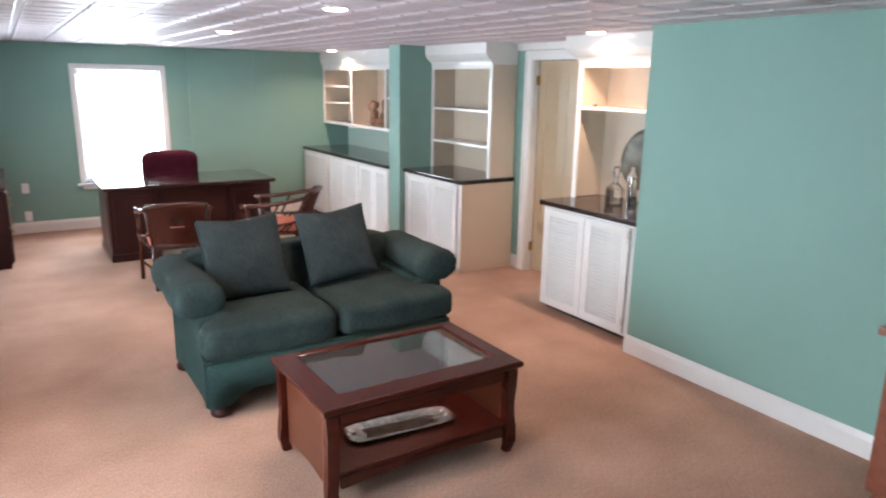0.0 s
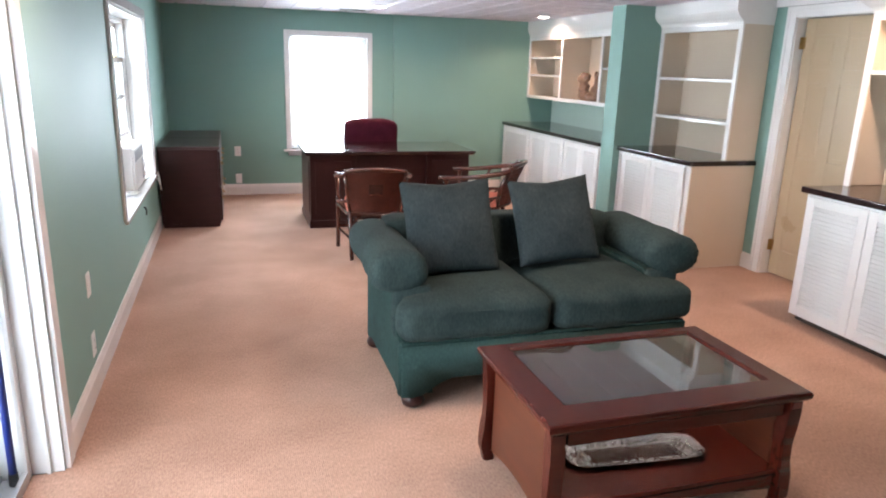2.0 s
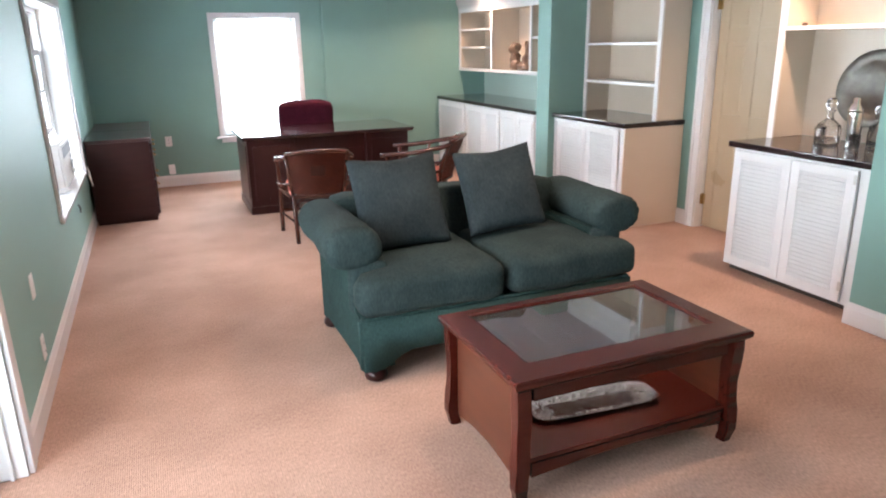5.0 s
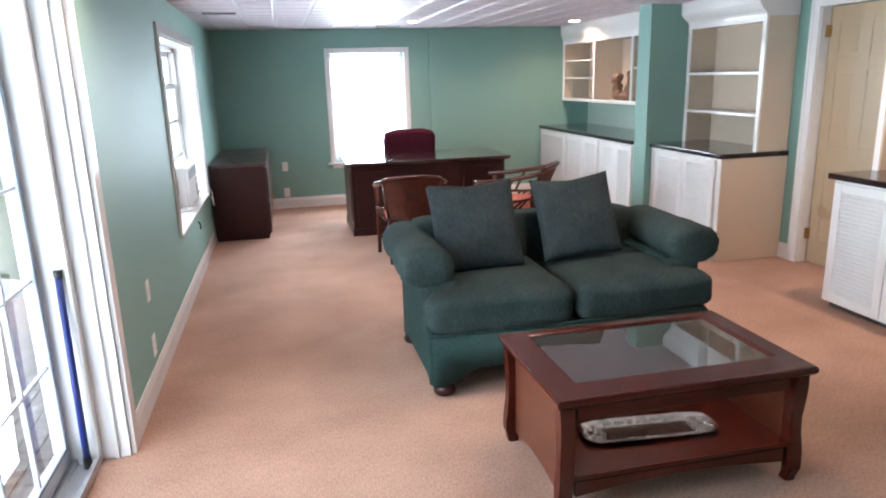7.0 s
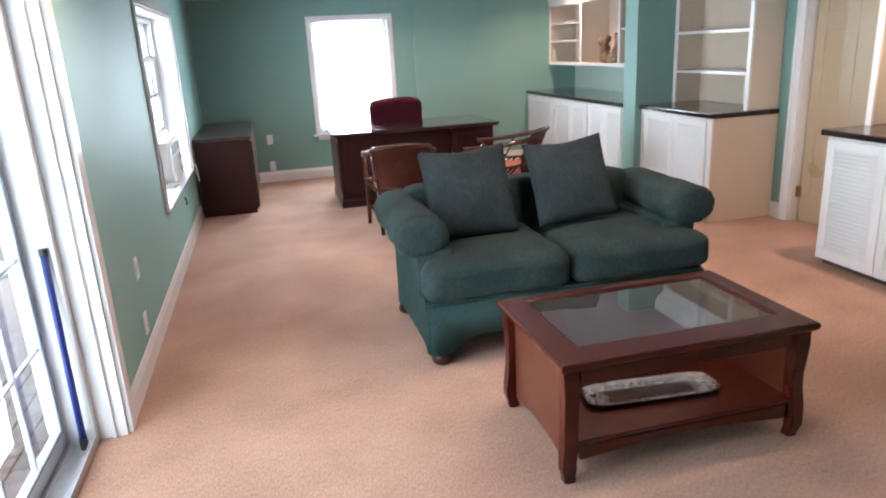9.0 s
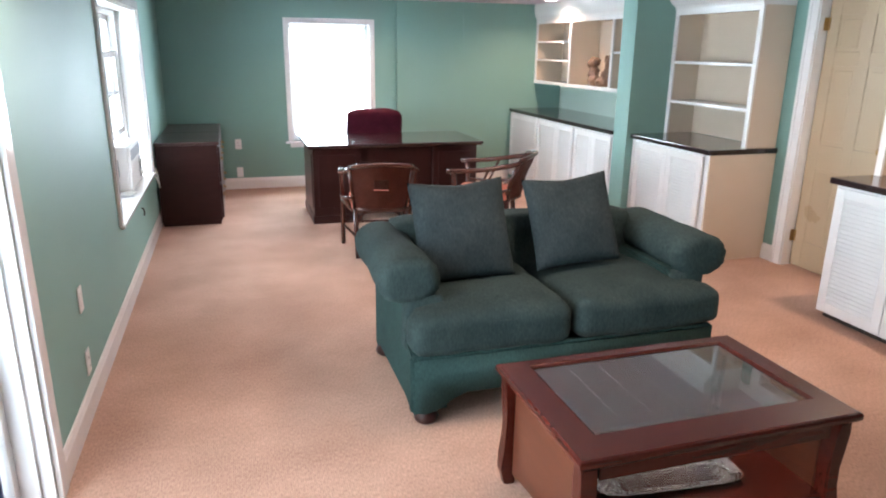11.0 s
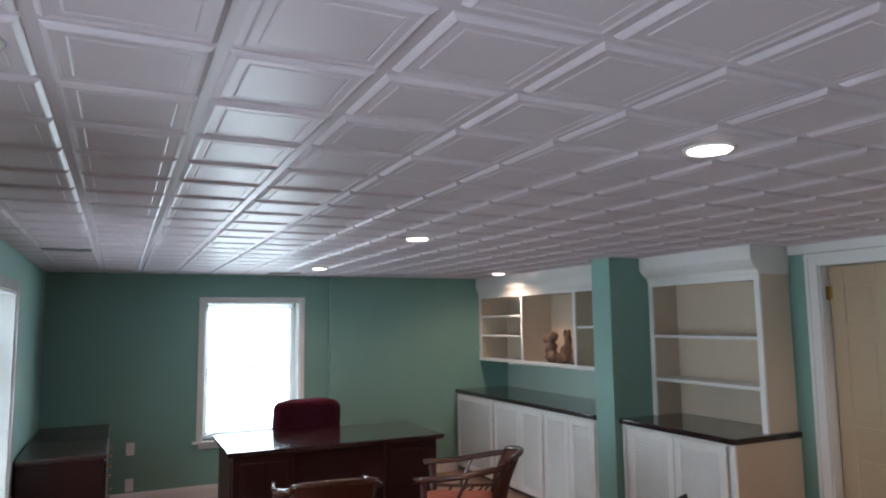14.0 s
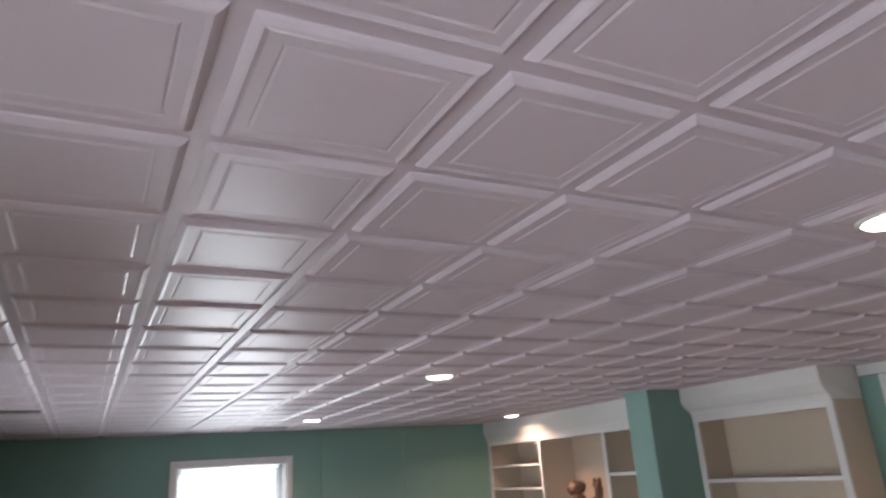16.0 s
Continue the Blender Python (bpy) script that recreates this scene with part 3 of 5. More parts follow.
# ---- ceiling fittings ----
def downlight(x, y, power):
    ob = thing("ceiling_light", (x, y, TOP), "lit round recessed ceiling light with white trim", "ceiling light", "recessed lights")
    bm = bmesh.new()
    prof = [(0.062, -0.001), (0.064, -0.006), (0.073, -0.005), (0.077, 0.0), (0.077, 0.004), (0.062, 0.004)]
    rings = [[bm.verts.new((r * math.cos(2 * math.pi * k / 32), r * math.sin(2 * math.pi * k / 32), z)) for k in range(32)] for r, z in prof]
    for i in range(len(prof)):
        a, b = rings[i], rings[(i + 1) % len(prof)]
        for k in range(32):
            bm.faces.new((a[k], a[(k + 1) % 32], b[(k + 1) % 32], b[k]))
    part("trim_ring", bm, WHITE, ob, smooth=True)
    bm = bmesh.new()
    lathe(bm, [(0.063, -0.004), (0.059, -0.009), (0.040, -0.012), (0.001, -0.014)][::-1], 28)
    part("lens", bm, LIT, ob, "glowing frosted lens", True)
    lamp("downlight_beam", "AREA", power, (x, y, TOP - 0.024), (x, y, 0), (0.09, 0.09), WARM, "DISK", 150)


for x, y in DOWNLIGHTS:
    downlight(x, y, 18 if x > 4 else 16 if y > 7 else 11 if x > 1 else 8)


def vent(x, y, wx, wy):
    ob = thing("ceiling_vent", (x, y, TOP), "small slotted white air vent in the ceiling", "air vent", "ceiling vents")
    # black plate for the shaded slots, set below the frame to show from the camera
    part("backing", boxes((-wx / 2 + 0.01, wx / 2 - 0.01, -wy / 2 + 0.01, wy / 2 - 0.01, -0.009, 0.002)), BLACK, ob)
    part("frame", boxes((-wx / 2, wx / 2, -wy / 2, -wy / 2 + 0.02, -0.006, 0.002), (-wx / 2, wx / 2, wy / 2 - 0.02, wy / 2, -0.006, 0.002),
                        (-wx / 2, -wx / 2 + 0.02, -wy / 2, wy / 2, -0.0055, 0.002), (wx / 2 - 0.02, wx / 2, -wy / 2, wy / 2, -0.0055, 0.002)), WHITE, ob)
    for yy in (-0.014, 0.014):
        bm = bmesh.new()
        box(bm, -wx / 2 + 0.02, wx / 2 - 0.02, -0.004, 0.004, -0.001, 0.0)
        s = part("slat", bm, WHITE, ob)
        s.matrix_local = pose(0, yy, -0.009, 8, 0, 0)


vent(0.30, 6.67, 0.29, 0.17)
vent(2.08, 8.40, 0.29, 0.17)


def outlet(place, rz, label, slots=True):
    ob = thing("wall_plate", place, label, "wall plate", rz=rz)
    part("plate", boxes((-0.036, 0.036, -0.006, 0, -0.058, 0.058), bevel=0.003), PLASTIC, ob)
    for z in (-0.02, 0.02):
        if slots:
            face = part("socket", boxes((-0.017, 0.017, -0.0085, -0.006, z - 0.014, z + 0.014), bevel=0.002), PLASTIC, ob)
            part("slots", boxes((-0.008, -0.006, -0.009, -0.0084, z - 0.006, z + 0.006), (0.006, 0.008, -0.009, -0.0084, z - 0.005, z + 0.005)), BLACK, face)
    if not slots:
        part("rocker", boxes((-0.016, 0.016, -0.010, -0.006, -0.033, 0.033), bevel=0.002), PLASTIC, ob)


outlet((0.757, FAR, 0.53), 0, "white duplex outlet on the green end wall")
outlet((0.757, FAR, 0.20), 0, "white blank plate above the baseboard", False)
outlet((0, 3.747, 0.53), 90, "white light switch plate on the green wall", False)
outlet((0, 3.727, 0.232), 90, "white duplex outlet above the baseboard")


# ---- built-in cabinets ----
def louvre_door(parent, y0, y1, z0, z1, x, tilt=40):
    """A louvered door facing -x, in the unit's axes."""
    st = 0.062
    door = part("cabinet_door", boxes((x - 0.02, x, y0, y0 + st, z0, z1), (x - 0.02, x, y1 - st, y1, z0, z1),
                                     (x - 0.0195, x - 0.0005, y0 + st, y1 - st, z0, z0 + 0.06), (x - 0.0195, x - 0.0005, y0 + st, y1 - st, z1 - 0.055, z1), bevel=0.0025), WHITE, parent)
    part("backing", boxes((x - 0.0025, x - 0.0010, y0 + st, y1 - st, z0 + 0.06, z1 - 0.055)), WHITE, door)
    bm = bmesh.new()
    box(bm, -0.0155, 0.0155, -(y1 - y0) / 2 + st, (y1 - y0) / 2 - st, -0.0028, 0.0028, 0.001, 1)
    me = mesh_of(bm, WHITE)
    n = int((z1 - z0 - 0.115) / 0.0265)
    for k in range(n):
        s = part("slat", me, WHITE, door)
        s.matrix_local = pose(x - 0.0135, (y0 + y1) / 2, z0 + 0.06 + (k + 0.5) * (z1 - z0 - 0.115) / n, 0, -tilt + random.uniform(-1.5, 1.5), 0)
    return door


def base_unit(y0, y1, x, doors, label, toe=0.05, end_panel=None, filler=0.0, group="base cabinets"):
    """A base cabinet whose face is at x; doors are pairs of y limits."""
    ob = thing("base_cabinet", (0, 0, 0), label, "cabinet", group)
    body = boxes((x, EAST - 0.004, y0, y1, toe, 0.868))
    part("body", body, WHITE, ob)
    if toe:
        part("toe_board", boxes((x + 0.05, x + 0.065, y0 + 0.004, y1 - 0.004, 0, toe)), SHADOW_BOARD, ob, "recessed toe board coloured dark for the shade under the cabinet")
    part("face_frame", boxes((x - 0.012, x, y0, y1, 0.835, 0.868), (x - 0.012, x, y0, y1, toe, toe + 0.03), (x - 0.0125, x, y0, y0 + max(0.03, filler), toe, 0.868), (x - 0.0125, x, y1 - 0.03, y1, toe, 0.868), bevel=0.002), WHITE, ob)
    if end_panel:
        part("end_panel", boxes((x - 0.012, EAST - 0.004, y0 - 0.012, y0, 0, 0.868), bevel=0.002), CREAM, ob, "smooth cream end panel")
    for a, b in doors:
        louvre_door(ob, a + 0.003, b - 0.003, toe + 0.012, 0.852, x - 0.012)
    return ob


def worktop(x, y0, y1, label):
    bm = bmesh.new()
    box(bm, x, EAST - 0.002, y0, y1, 0.870, 0.910, 0.008, 3)
    return tagged(part("worktop", bm, COUNTER), label, "worktop")


near_unit = base_unit(4.945, 6.035, 4.25, [(5.0, 5.472), (5.472, 5.945)], "white base cabinet with two louvered doors and cream end", 0.0, True, 0.05)
part("corner_bracket", boxes((4.222, 4.226, 4.935, 4.985, 0.004, 0.05), (4.226, 4.262, 4.929, 4.933, 0.004, 0.05), bevel=0.001), NICKEL, near_unit, "bent metal bracket at the foot")
worktop(4.208, 4.92, 6.038, "dark polished worktop on the louvered cabinet")
bar_unit = base_unit(2.715, 3.75, 4.26, [(2.83, 3.275), (3.275, 3.735)], "white bar cabinet with two louvered doors", 0.05, None, 0.11)
for z in (0.16, 0.80):
    part("hinge", boxes((4.226, 4.2285, 2.833, 2.852, z - 0.028, z + 0.028), (4.2225, 4.2285, 2.829, 2.834, z - 0.024, z + 0.024), bevel=0.001), NICKEL, bar_unit, "small silver cabinet hinge")
worktop(4.215, 2.705, 3.785, "dark polished bar worktop")
for a, b, m in ((6.275, 7.045, 6.65), (7.045, 7.96, 7.45), (7.96, FAR2 - 0.004, 0)):
    base_unit(a, b, 4.19, [(a + 0.015, m), (m, b - 0.015)] if m else [(a + 0.015, b - 0.025)], "white base cabinet with louvered doors under the long worktop", 0.05, None, 0.015)
worktop(4.145, 6.272, FAR2 - 0.002, "long dark polished worktop along the wall")


def crown(bm, x_face, y0, y1, over0, over1, out=0.085):
    """Fascia and cove above a wall cabinet whose face is at x_face; over: how far the ends stand out."""
    xf = x_face - out
    prof = [(EAST - 0.003, 1.985), (x_face - 0.05 * out, 1.985), (x_face - 0.07 * out, 2.0), (x_face - 0.24 * out, 2.02), (x_face - 0.53 * out, 2.035), (x_face - 0.82 * out, 2.06), (x_face - 0.93 * out, 2.075), (xf, 2.085), (xf, TOP), (EAST - 0.003, TOP)]
    rows = []
    for u, v in prof:
        s = min(1.0, max(0.0, (x_face - u) / out)) if v < TOP - 0.001 or u < EAST - 0.1 else 1.0
        s = 1.0 if v >= 2.085 else s
        rows.append([bm.verts.new((u, y0 - over0 * s, v)), bm.verts.new((u, y1 + over1 * s, v))])
    n = len(rows)
    for i in range(n):
        bm.faces.new((rows[i][0], rows[(i + 1) % n][0], rows[(i + 1) % n][1], rows[i][1]))
    bm.faces.new([r[0] for r in rows][::-1])
    bm.faces.new([r[1] for r in rows])
    return bm


def wall_unit(name, label, y0, y1, z0, x, dividers, shelves, over0, over1, bottom=True, back=CREAM, out=0.085):
    """An open wall cabinet: sides, top, back, face frame, dividers (y) and shelves (y0, y1, z)."""
    ob = thing(name, (0, 0, 0), label, "shelf unit", "open wall cabinets")
    t = 0.02
    part("side", boxes((x + 0.018, EAST - 0.004, y0, y0 + t, z0, 1.985), bevel=0.0015), CREAM, ob)
    part("side", boxes((x + 0.018, EAST - 0.004, y1 - t, y1, z0, 1.985), bevel=0.0015), CREAM, ob)
    part("top_panel", boxes((x + 0.018, EAST - 0.004, y0 + t, y1 - t, 1.960, 1.985)), CREAM, ob)
    part("back_panel", boxes((EAST - 0.012, EAST - 0.004, y0 + t, y1 - t, z0 + (0.02 if bottom else 0.001), 1.960)), back, ob)
    if bottom:
        part("bottom_panel", boxes((x + 0.018, EAST - 0.004, y0 + t, y1 - t, z0, z0 + 0.022)), WHITE, ob)
    fr = [(x, x + 0.018, y0, y0 + 0.045, z0, 1.985), (x, x + 0.018, y1 - 0.045, y1, z0, 1.985), (x + 0.0005, x + 0.0175, y0 + 0.045, y1 - 0.045, 1.945, 1.985)]
    if bottom:
        fr.append((x + 0.0005, x + 0.0175, y0 + 0.045, y1 - 0.045, z0, z0 + 0.04))
    for d in dividers:
        fr.append((x + 0.0003, x + 0.0177, d - 0.02, d + 0.02, z0 + (0.04 if bottom else 0), 1.945))
    part("face_frame", boxes(*fr, bevel=0.002), WHITE, ob)
    for d in dividers:
        part("divider", boxes((x + 0.018, EAST - 0.013, d - 0.010, d + 0.010, z0 + 0.023, 1.959)), CREAM, ob)
    for a, b, z, front in shelves:
        part("shelf", boxes((x + front, EAST - 0.013, a, b, z - 0.024, z), bevel=0.0025), WHITE, ob)
    part("crown_moulding", crown(bmesh.new(), x, y0, y1, over0, over1, out), TRIM, ob)
    return ob


wall_unit("wall_cabinet", "white open shelf unit above the dark worktop", 4.95, 6.035, 0.911, 4.56, [], [(4.972, 6.013, 1.215, 0.004), (4.972, 6.013, 1.557, 0.004)], 0.012, 0.0, False)
wall_unit("wall_cabinet", "white open bar shelf unit lit from the ceiling", 2.715, 3.76, 0.911, 4.53, [], [(2.737, 3.738, 1.645, 0.004)], 0.0, 0.07, False)
wall_unit("wall_cabinet", "long white open wall cabinet with three bays", 6.275, FAR2 - 0.004, 1.228, 4.472, [6.945, 7.875],
          [(7.885, 8.795, 1.53, 0.02), (7.885, 8.795, 1.745, 0.02), (6.297, 6.935, 1.63, 0.02)], 0.0, 0.0, out=0.035)


# ---- sofa and its cushions ----
def sofa_arm(cx, rx, seed):
    """A stuffed roll along y with a blunt, gathered front face."""
    bm, sides, rings = bmesh.new(), 36, []
    rows = [(0.440, 0.30), (0.437, 0.62), (0.425, 0.84), (0.40, 0.96)] + [(0.36 - 0.05 * k, 1.0 + 0.02 * math.sin(k * 0.9)) for k in range(11)]
    rows += [(-0.185, 1.02), (-0.215, 1.05), (-0.240, 1.05), (-0.258, 0.99), (-0.270, 0.88), (-0.276, 0.70), (-0.277, 0.45), (-0.272, 0.15)]
    for y, k in rows:
        zc = 0.655 - 0.022 * (0.4 - y)
        ring = []
        for i in range(sides):
            a = 2 * math.pi * i / sides
            c, d = math.cos(a), math.sin(a)
            e = Vector((math.copysign(abs(c) ** 0.85, c) * rx, 0, math.copysign(abs(d) ** 0.85, d) * (0.108 if d > 0 else 0.095)))
            pleat = max(0.0, (-0.17 - y) / 0.10)
            e *= k * (1 + 0.035 * pleat * math.sin(15 * a + 2.5 * noise.noise(Vector((c * 2, seed, d * 2)))))
            p = Vector((cx, y, zc)) + e
            p += Vector(noise.noise_vector(p * 7 + Vector((seed, 0, 0)))) * 0.009
            ring.append(bm.verts.new(p))
        rings.append(ring)
    for r, q in zip(rings, rings[1:]):
        for i in range(sides):
            bm.faces.new((r[i], r[(i + 1) % sides], q[(i + 1) % sides], q[i]))
    bm.faces.new(rings[0][::-1])
    bm.faces.new(rings[-1])
    return bm


def sofa():
    ob = thing("sofa", (2.165, 3.535, 0), "dark green upholstered loveseat with rolled arms and bun feet", "sofa")
    # x -0.76..0.76, front y -0.47, back y 0.47
    n = 24

    def arch(u, top, low):
        """Height of the lower edge of the apron at u in 0..1."""
        e = min(u, 1 - u)
        k = min(1.0, max(0.0, (e - 0.085) / 0.05))
        return low + (top - low) * k * k * (3 - 2 * k)
    bm = bmesh.new()
    prof = [(-0.775 + 1.56 * i / n, arch(i / n, 0.145, 0.06)) for i in range(n + 1)] + [(0.785, 0.335), (-0.775, 0.335)]
    extrude_profile(bm, prof, "y", -0.40, -0.34)
    bmesh.ops.bevel(bm, geom=[e for e in bm.edges if e.calc_length() > 0.01], offset=0.014, segments=3, affect="EDGES")
    apron = part("front_apron", bm, SOFA_BODY, ob, smooth=True)
    bm = bmesh.new()
    sweep(bm, [(0.004, -0.401, 0.15), (0.002, -0.4015, 0.24), (0.004, -0.400, 0.325)], 0.0022, 6)
    part("seam", bm, SOFA_BODY, apron)
    for s in (-1, 1):
        outer, cx, rx = (0.765, -0.745, 0.135) if s < 0 else (0.785, 0.772, 0.142)
        bm = bmesh.new()
        prof = [(-0.38 + 0.83 * i / n, arch(i / n, 0.085, 0.06)) for i in range(n + 1)] + [(0.45, 0.50), (0.30, 0.58), (-0.20, 0.58), (-0.255, 0.55), (-0.265, 0.335), (-0.38, 0.335)]
        x0, x1 = sorted((s * outer, s * 0.60))
        extrude_profile(bm, prof, "x", x0, x1)
        bmesh.ops.bevel(bm, geom=[e for e in bm.edges if e.calc_length() > 0.05], offset=0.014, segments=3, affect="EDGES")
        part("side_panel", bm, SOFA_BODY, ob)
        part("rolled_arm", sofa_arm(cx, rx, 3 + s), SOFA, ob, smooth=True)
        # padded upright under the front of the roll
        bm = bmesh.new()
        soft_block(bm, (0.185, 0.085, 0.27), 0.7, 10, 0.0, 0.006, 30 + s, Matrix.Translation((s * (outer - 0.085), -0.232, 0.445)))
        part("arm_front", bm, SOFA, ob, smooth=True)
    bm = bmesh.new()
    box(bm, -0.60, 0.60, -0.34, 0.36, 0.16, 0.335)
    part("seat_deck", bm, SOFA, ob)
    bm = bmesh.new()
    soft_block(bm, (1.37, 0.22, 0.65), 0.45, 16, 0.0, 0.007, 9, Matrix.Translation((-0.015, 0.345, 0.46)))
    part("backrest", bm, SOFA, ob, smooth=True)
    for s in (-1, 1):
        bm = bmesh.new()
        wide = 0.775 if s < 0 else 0.795
        soft_block(bm, (wide, 0.72, 0.19), 0.62, 20, 0.026, 0.010, 20 + s, Matrix.Translation((s * (wide / 2 + 0.004), -0.066, 0.437)))
        for v in bm.verts:
            # narrower behind the arms, so that the cushion wraps round their fronts
            k = min(1.0, max(0.0, (v.co.y + 0.31) / 0.05))
            lim = wide + 0.01 - (wide - 0.60) * k * k * (3 - 2 * k)
            if abs(v.co.x) > lim:
                v.co.x = math.copysign(lim, v.co.x)
            # soft creases running back from the front edge, and a sagging middle
            e = max(0.0, (-0.25 - v.co.y) / 0.17)
            v.co.z += 0.004 * e * math.sin(46 * v.co.x + 5 * noise.noise(v.co * 6)) - 0.008 * (1 - (2 * abs(v.co.x) / wide - 1) ** 2) * e
        cushion = part("seat_cushion", bm, SOFA, ob, smooth=True)
        piping = bmesh.new()
        for z in (0.372, 0.488):
            x0, x1 = sorted((s * 0.05, s * (wide - 0.06)))
            pts = [(x0 + (x1 - x0) * k / 20, -0.419 + 0.014 * abs(2 * k / 20 - 1) ** 5 + 0.003 * math.sin(k), z - 0.006 * math.sin(math.pi * k / 20) + 0.003 * math.sin(k * 0.8)) for k in range(21)]
            sweep(piping, pts, 0.0042, 6)
        part("piping", piping, SOFA, cushion, smooth=True)
    for x, y in ((-0.695, -0.35), (0.705, -0.35), (-0.72, 0.39), (0.73, 0.39)):
        bm = bmesh.new()
        lathe(bm, [(0.034, 0), (0.052, 0.012), (0.058, 0.03), (0.052, 0.05), (0.040, 0.066)], 18, (x, y, 0))
        part("bun_foot", bm, MAHOGANY, ob, "dark turned wooden foot", True)
    return ob


sofa()


def scatter_cushion(place, size, tilt, turn, lean, seed):
    """A square knife-edged cushion, built upright facing -y."""
    bm, n, h = bmesh.new(), 26, size / 2
    grid = {}
    for side in (-1, 1):
        for i in range(n + 1):
            for j in range(n + 1):
                u, v = 2 * i / n - 1, 2 * j / n - 1
                rim = i in (0, n) or j in (0, n)
                if rim and side == 1:
                    grid[side, i, j] = grid[-1, i, j]
                    continue
                t = 0.085 * ((1 - u * u) * (1 - v * v)) ** 0.42
                x = u * h * (1 - 0.045 * (1 - v * v))
                z = v * h * (1 - 0.045 * (1 - u * u))
                w = Vector(noise.noise_vector(Vector((u * 2 + seed, v * 2, side)))) * 0.008 * (1 - max(abs(u), abs(v)) ** 6)
                z -= 0.02 * (1 - abs(u)) * max(0, v)
                grid[side, i, j] = bm.verts.new((x + w.x, side * t + w.y, z + w.z))
        for i in range(n):
            for j in range(n):
                bm.faces.new((grid[side, i, j], grid[side, i + 1, j], grid[side, i + 1, j + 1], grid[side, i, j + 1]))
    ob = tagged(part("scatter_cushion", bm, PILLOW, smooth=True), "plump dark grey-green square cushion leaning on the sofa back", "cushion", "sofa cushions")
    ob.matrix_world = pose(*place) @ pose(0, 0, 0, 0, 0, turn) @ pose(0, 0, 0, -tilt, 0, 0) @ pose(0, 0, 0, 0, lean, 0)
    return ob


scatter_cushion((1.763, 3.592, 0.782), 0.505, 23, 3, -1, 1)
scatter_cushion((2.370, 3.612, 0.792), 0.480, 24, -2, -4, 5)


# ---- coffee table and tray ----
def coffee_table():
    X0, X1, Y0, Y1, H = 1.610, 2.662, 2.035, 2.712, 0.492
    ob = thing("coffee_table", ((X0 + X1) / 2, (Y0 + Y1) / 2, 0), "red-brown wooden coffee table with glass top and lower shelf", "coffee table")
    a, b = (X1 - X0) / 2, (Y1 - Y0) / 2
    gx0, gx1, gy0, gy1 = -0.40, 0.43, -0.20, 0.275
    bm = bmesh.new()
    outer = [(-a, -b), (a, -b), (a, b), (-a, b)]
    inner = [(gx0, gy0), (gx1, gy0), (gx1, gy1), (gx0, gy1)]
    rings = []
    for grow, z in ((-0.022, H - 0.045), (-0.010, H - 0.036), (-0.002, H - 0.026), (0, H - 0.012), (-0.004, H - 0.003), (-0.012, H)):
        rings.append([bm.verts.new((x + math.copysign(1, x) * grow, y + math.copysign(1, y) * grow, z)) for x, y in outer])
    for grow, z in ((0.012, H), (0.004, H - 0.004), (0, H - 0.010), (0, H - 0.045)):
        rings.append([bm.verts.new((x + math.copysign(1, x - 0.01) * grow, y + math.copysign(1, y - 0.03) * grow, z)) for x, y in inner])
    rings.append(rings[0])
    for r, s in zip(rings, rings[1:]):
        for k in range(4):
            bm.faces.new((r[k], r[(k + 1) % 4], s[(k + 1) % 4], s[k]))
    top = part("tabletop", bm, TABLE, ob)
    part("glass_pane", boxes((gx0 - 0.0, gx1 + 0.0, gy0, gy1, H - 0.016, H - 0.010)), TABLE_GLASS, top, "clear glass inset").visible_shadow = False
    for sx in (-1, 1):
        for sy in (-1, 1):
            bm = bmesh.new()
            rows = [(0.447, 0.009), (0.40, 0.007), (0.34, 0.004), (0.27, 0.002), (0.20, 0.004), (0.14, 0.008), (0.09, 0.012), (0.055, 0.012), (0.03, 0.009), (0.012, 0.005), (0.0, 0.004)]
            prev = None
            for z, o in rows:
                w = 0.027 if z > 0.03 else 0.023
                cx, cy = sx * (a - 0.054 + o), sy * (b - 0.054 + o)
                ring = [bm.verts.new((cx + dx * w, cy + dy * w, z)) for dx, dy in ((-1, -1), (1, -1), (1, 1), (-1, 1))]
                if prev:
                    for k in range(4):
                        bm.faces.new((prev[k], prev[(k + 1) % 4], ring[(k + 1) % 4], ring[k]))
                else:
                    bm.faces.new(ring)
                prev = ring
            bm.faces.new(prev)
            bmesh.ops.bevel(bm, geom=[e for e in bm.edges if abs(e.verts[0].co.z - e.verts[1].co.z) > 0.005], offset=0.006, segments=2, affect="EDGES")
            part("leg", bm, TABLE, ob)
    n = 14
    for sx in (-1, 1):
        bm = bmesh.new()
        w = b - 0.09
        low = [(-w + 2 * w * i / n, 0.055 + 0.03 * math.sin(math.pi * i / n)) for i in range(n + 1)]
        extrude_profile(bm, low + [(w, 0.447), (-w, 0.447)], "x", sx * (a - 0.066), sx * (a - 0.050))
        part("side_panel", bm, TABLE_SIDE, ob, "worn orange-brown side panel")
    w = a - 0.09
    bm = bmesh.new()
    box(bm, -w, w, -b + 0.035, -b + 0.055, 0.392, 0.447, 0.003)
    part("front_rail", bm, TABLE, ob)
    bm = bmesh.new()
    box(bm, -w, w, b - 0.055, b - 0.035, 0.100, 0.447, 0.003)
    part("back_panel", bm, TABLE, ob)
    bm = bmesh.new()
    box(bm, -a + 0.066, a - 0.066, -b + 0.040, b - 0.056, 0.143, 0.163, 0.003)
    part("lower_shelf", bm, TABLE, ob)
    bm = bmesh.new()
    low = [(-w + 2 * w * i / n, 0.085 + 0.025 * math.sin(math.pi * i / n)) for i in range(n + 1)]
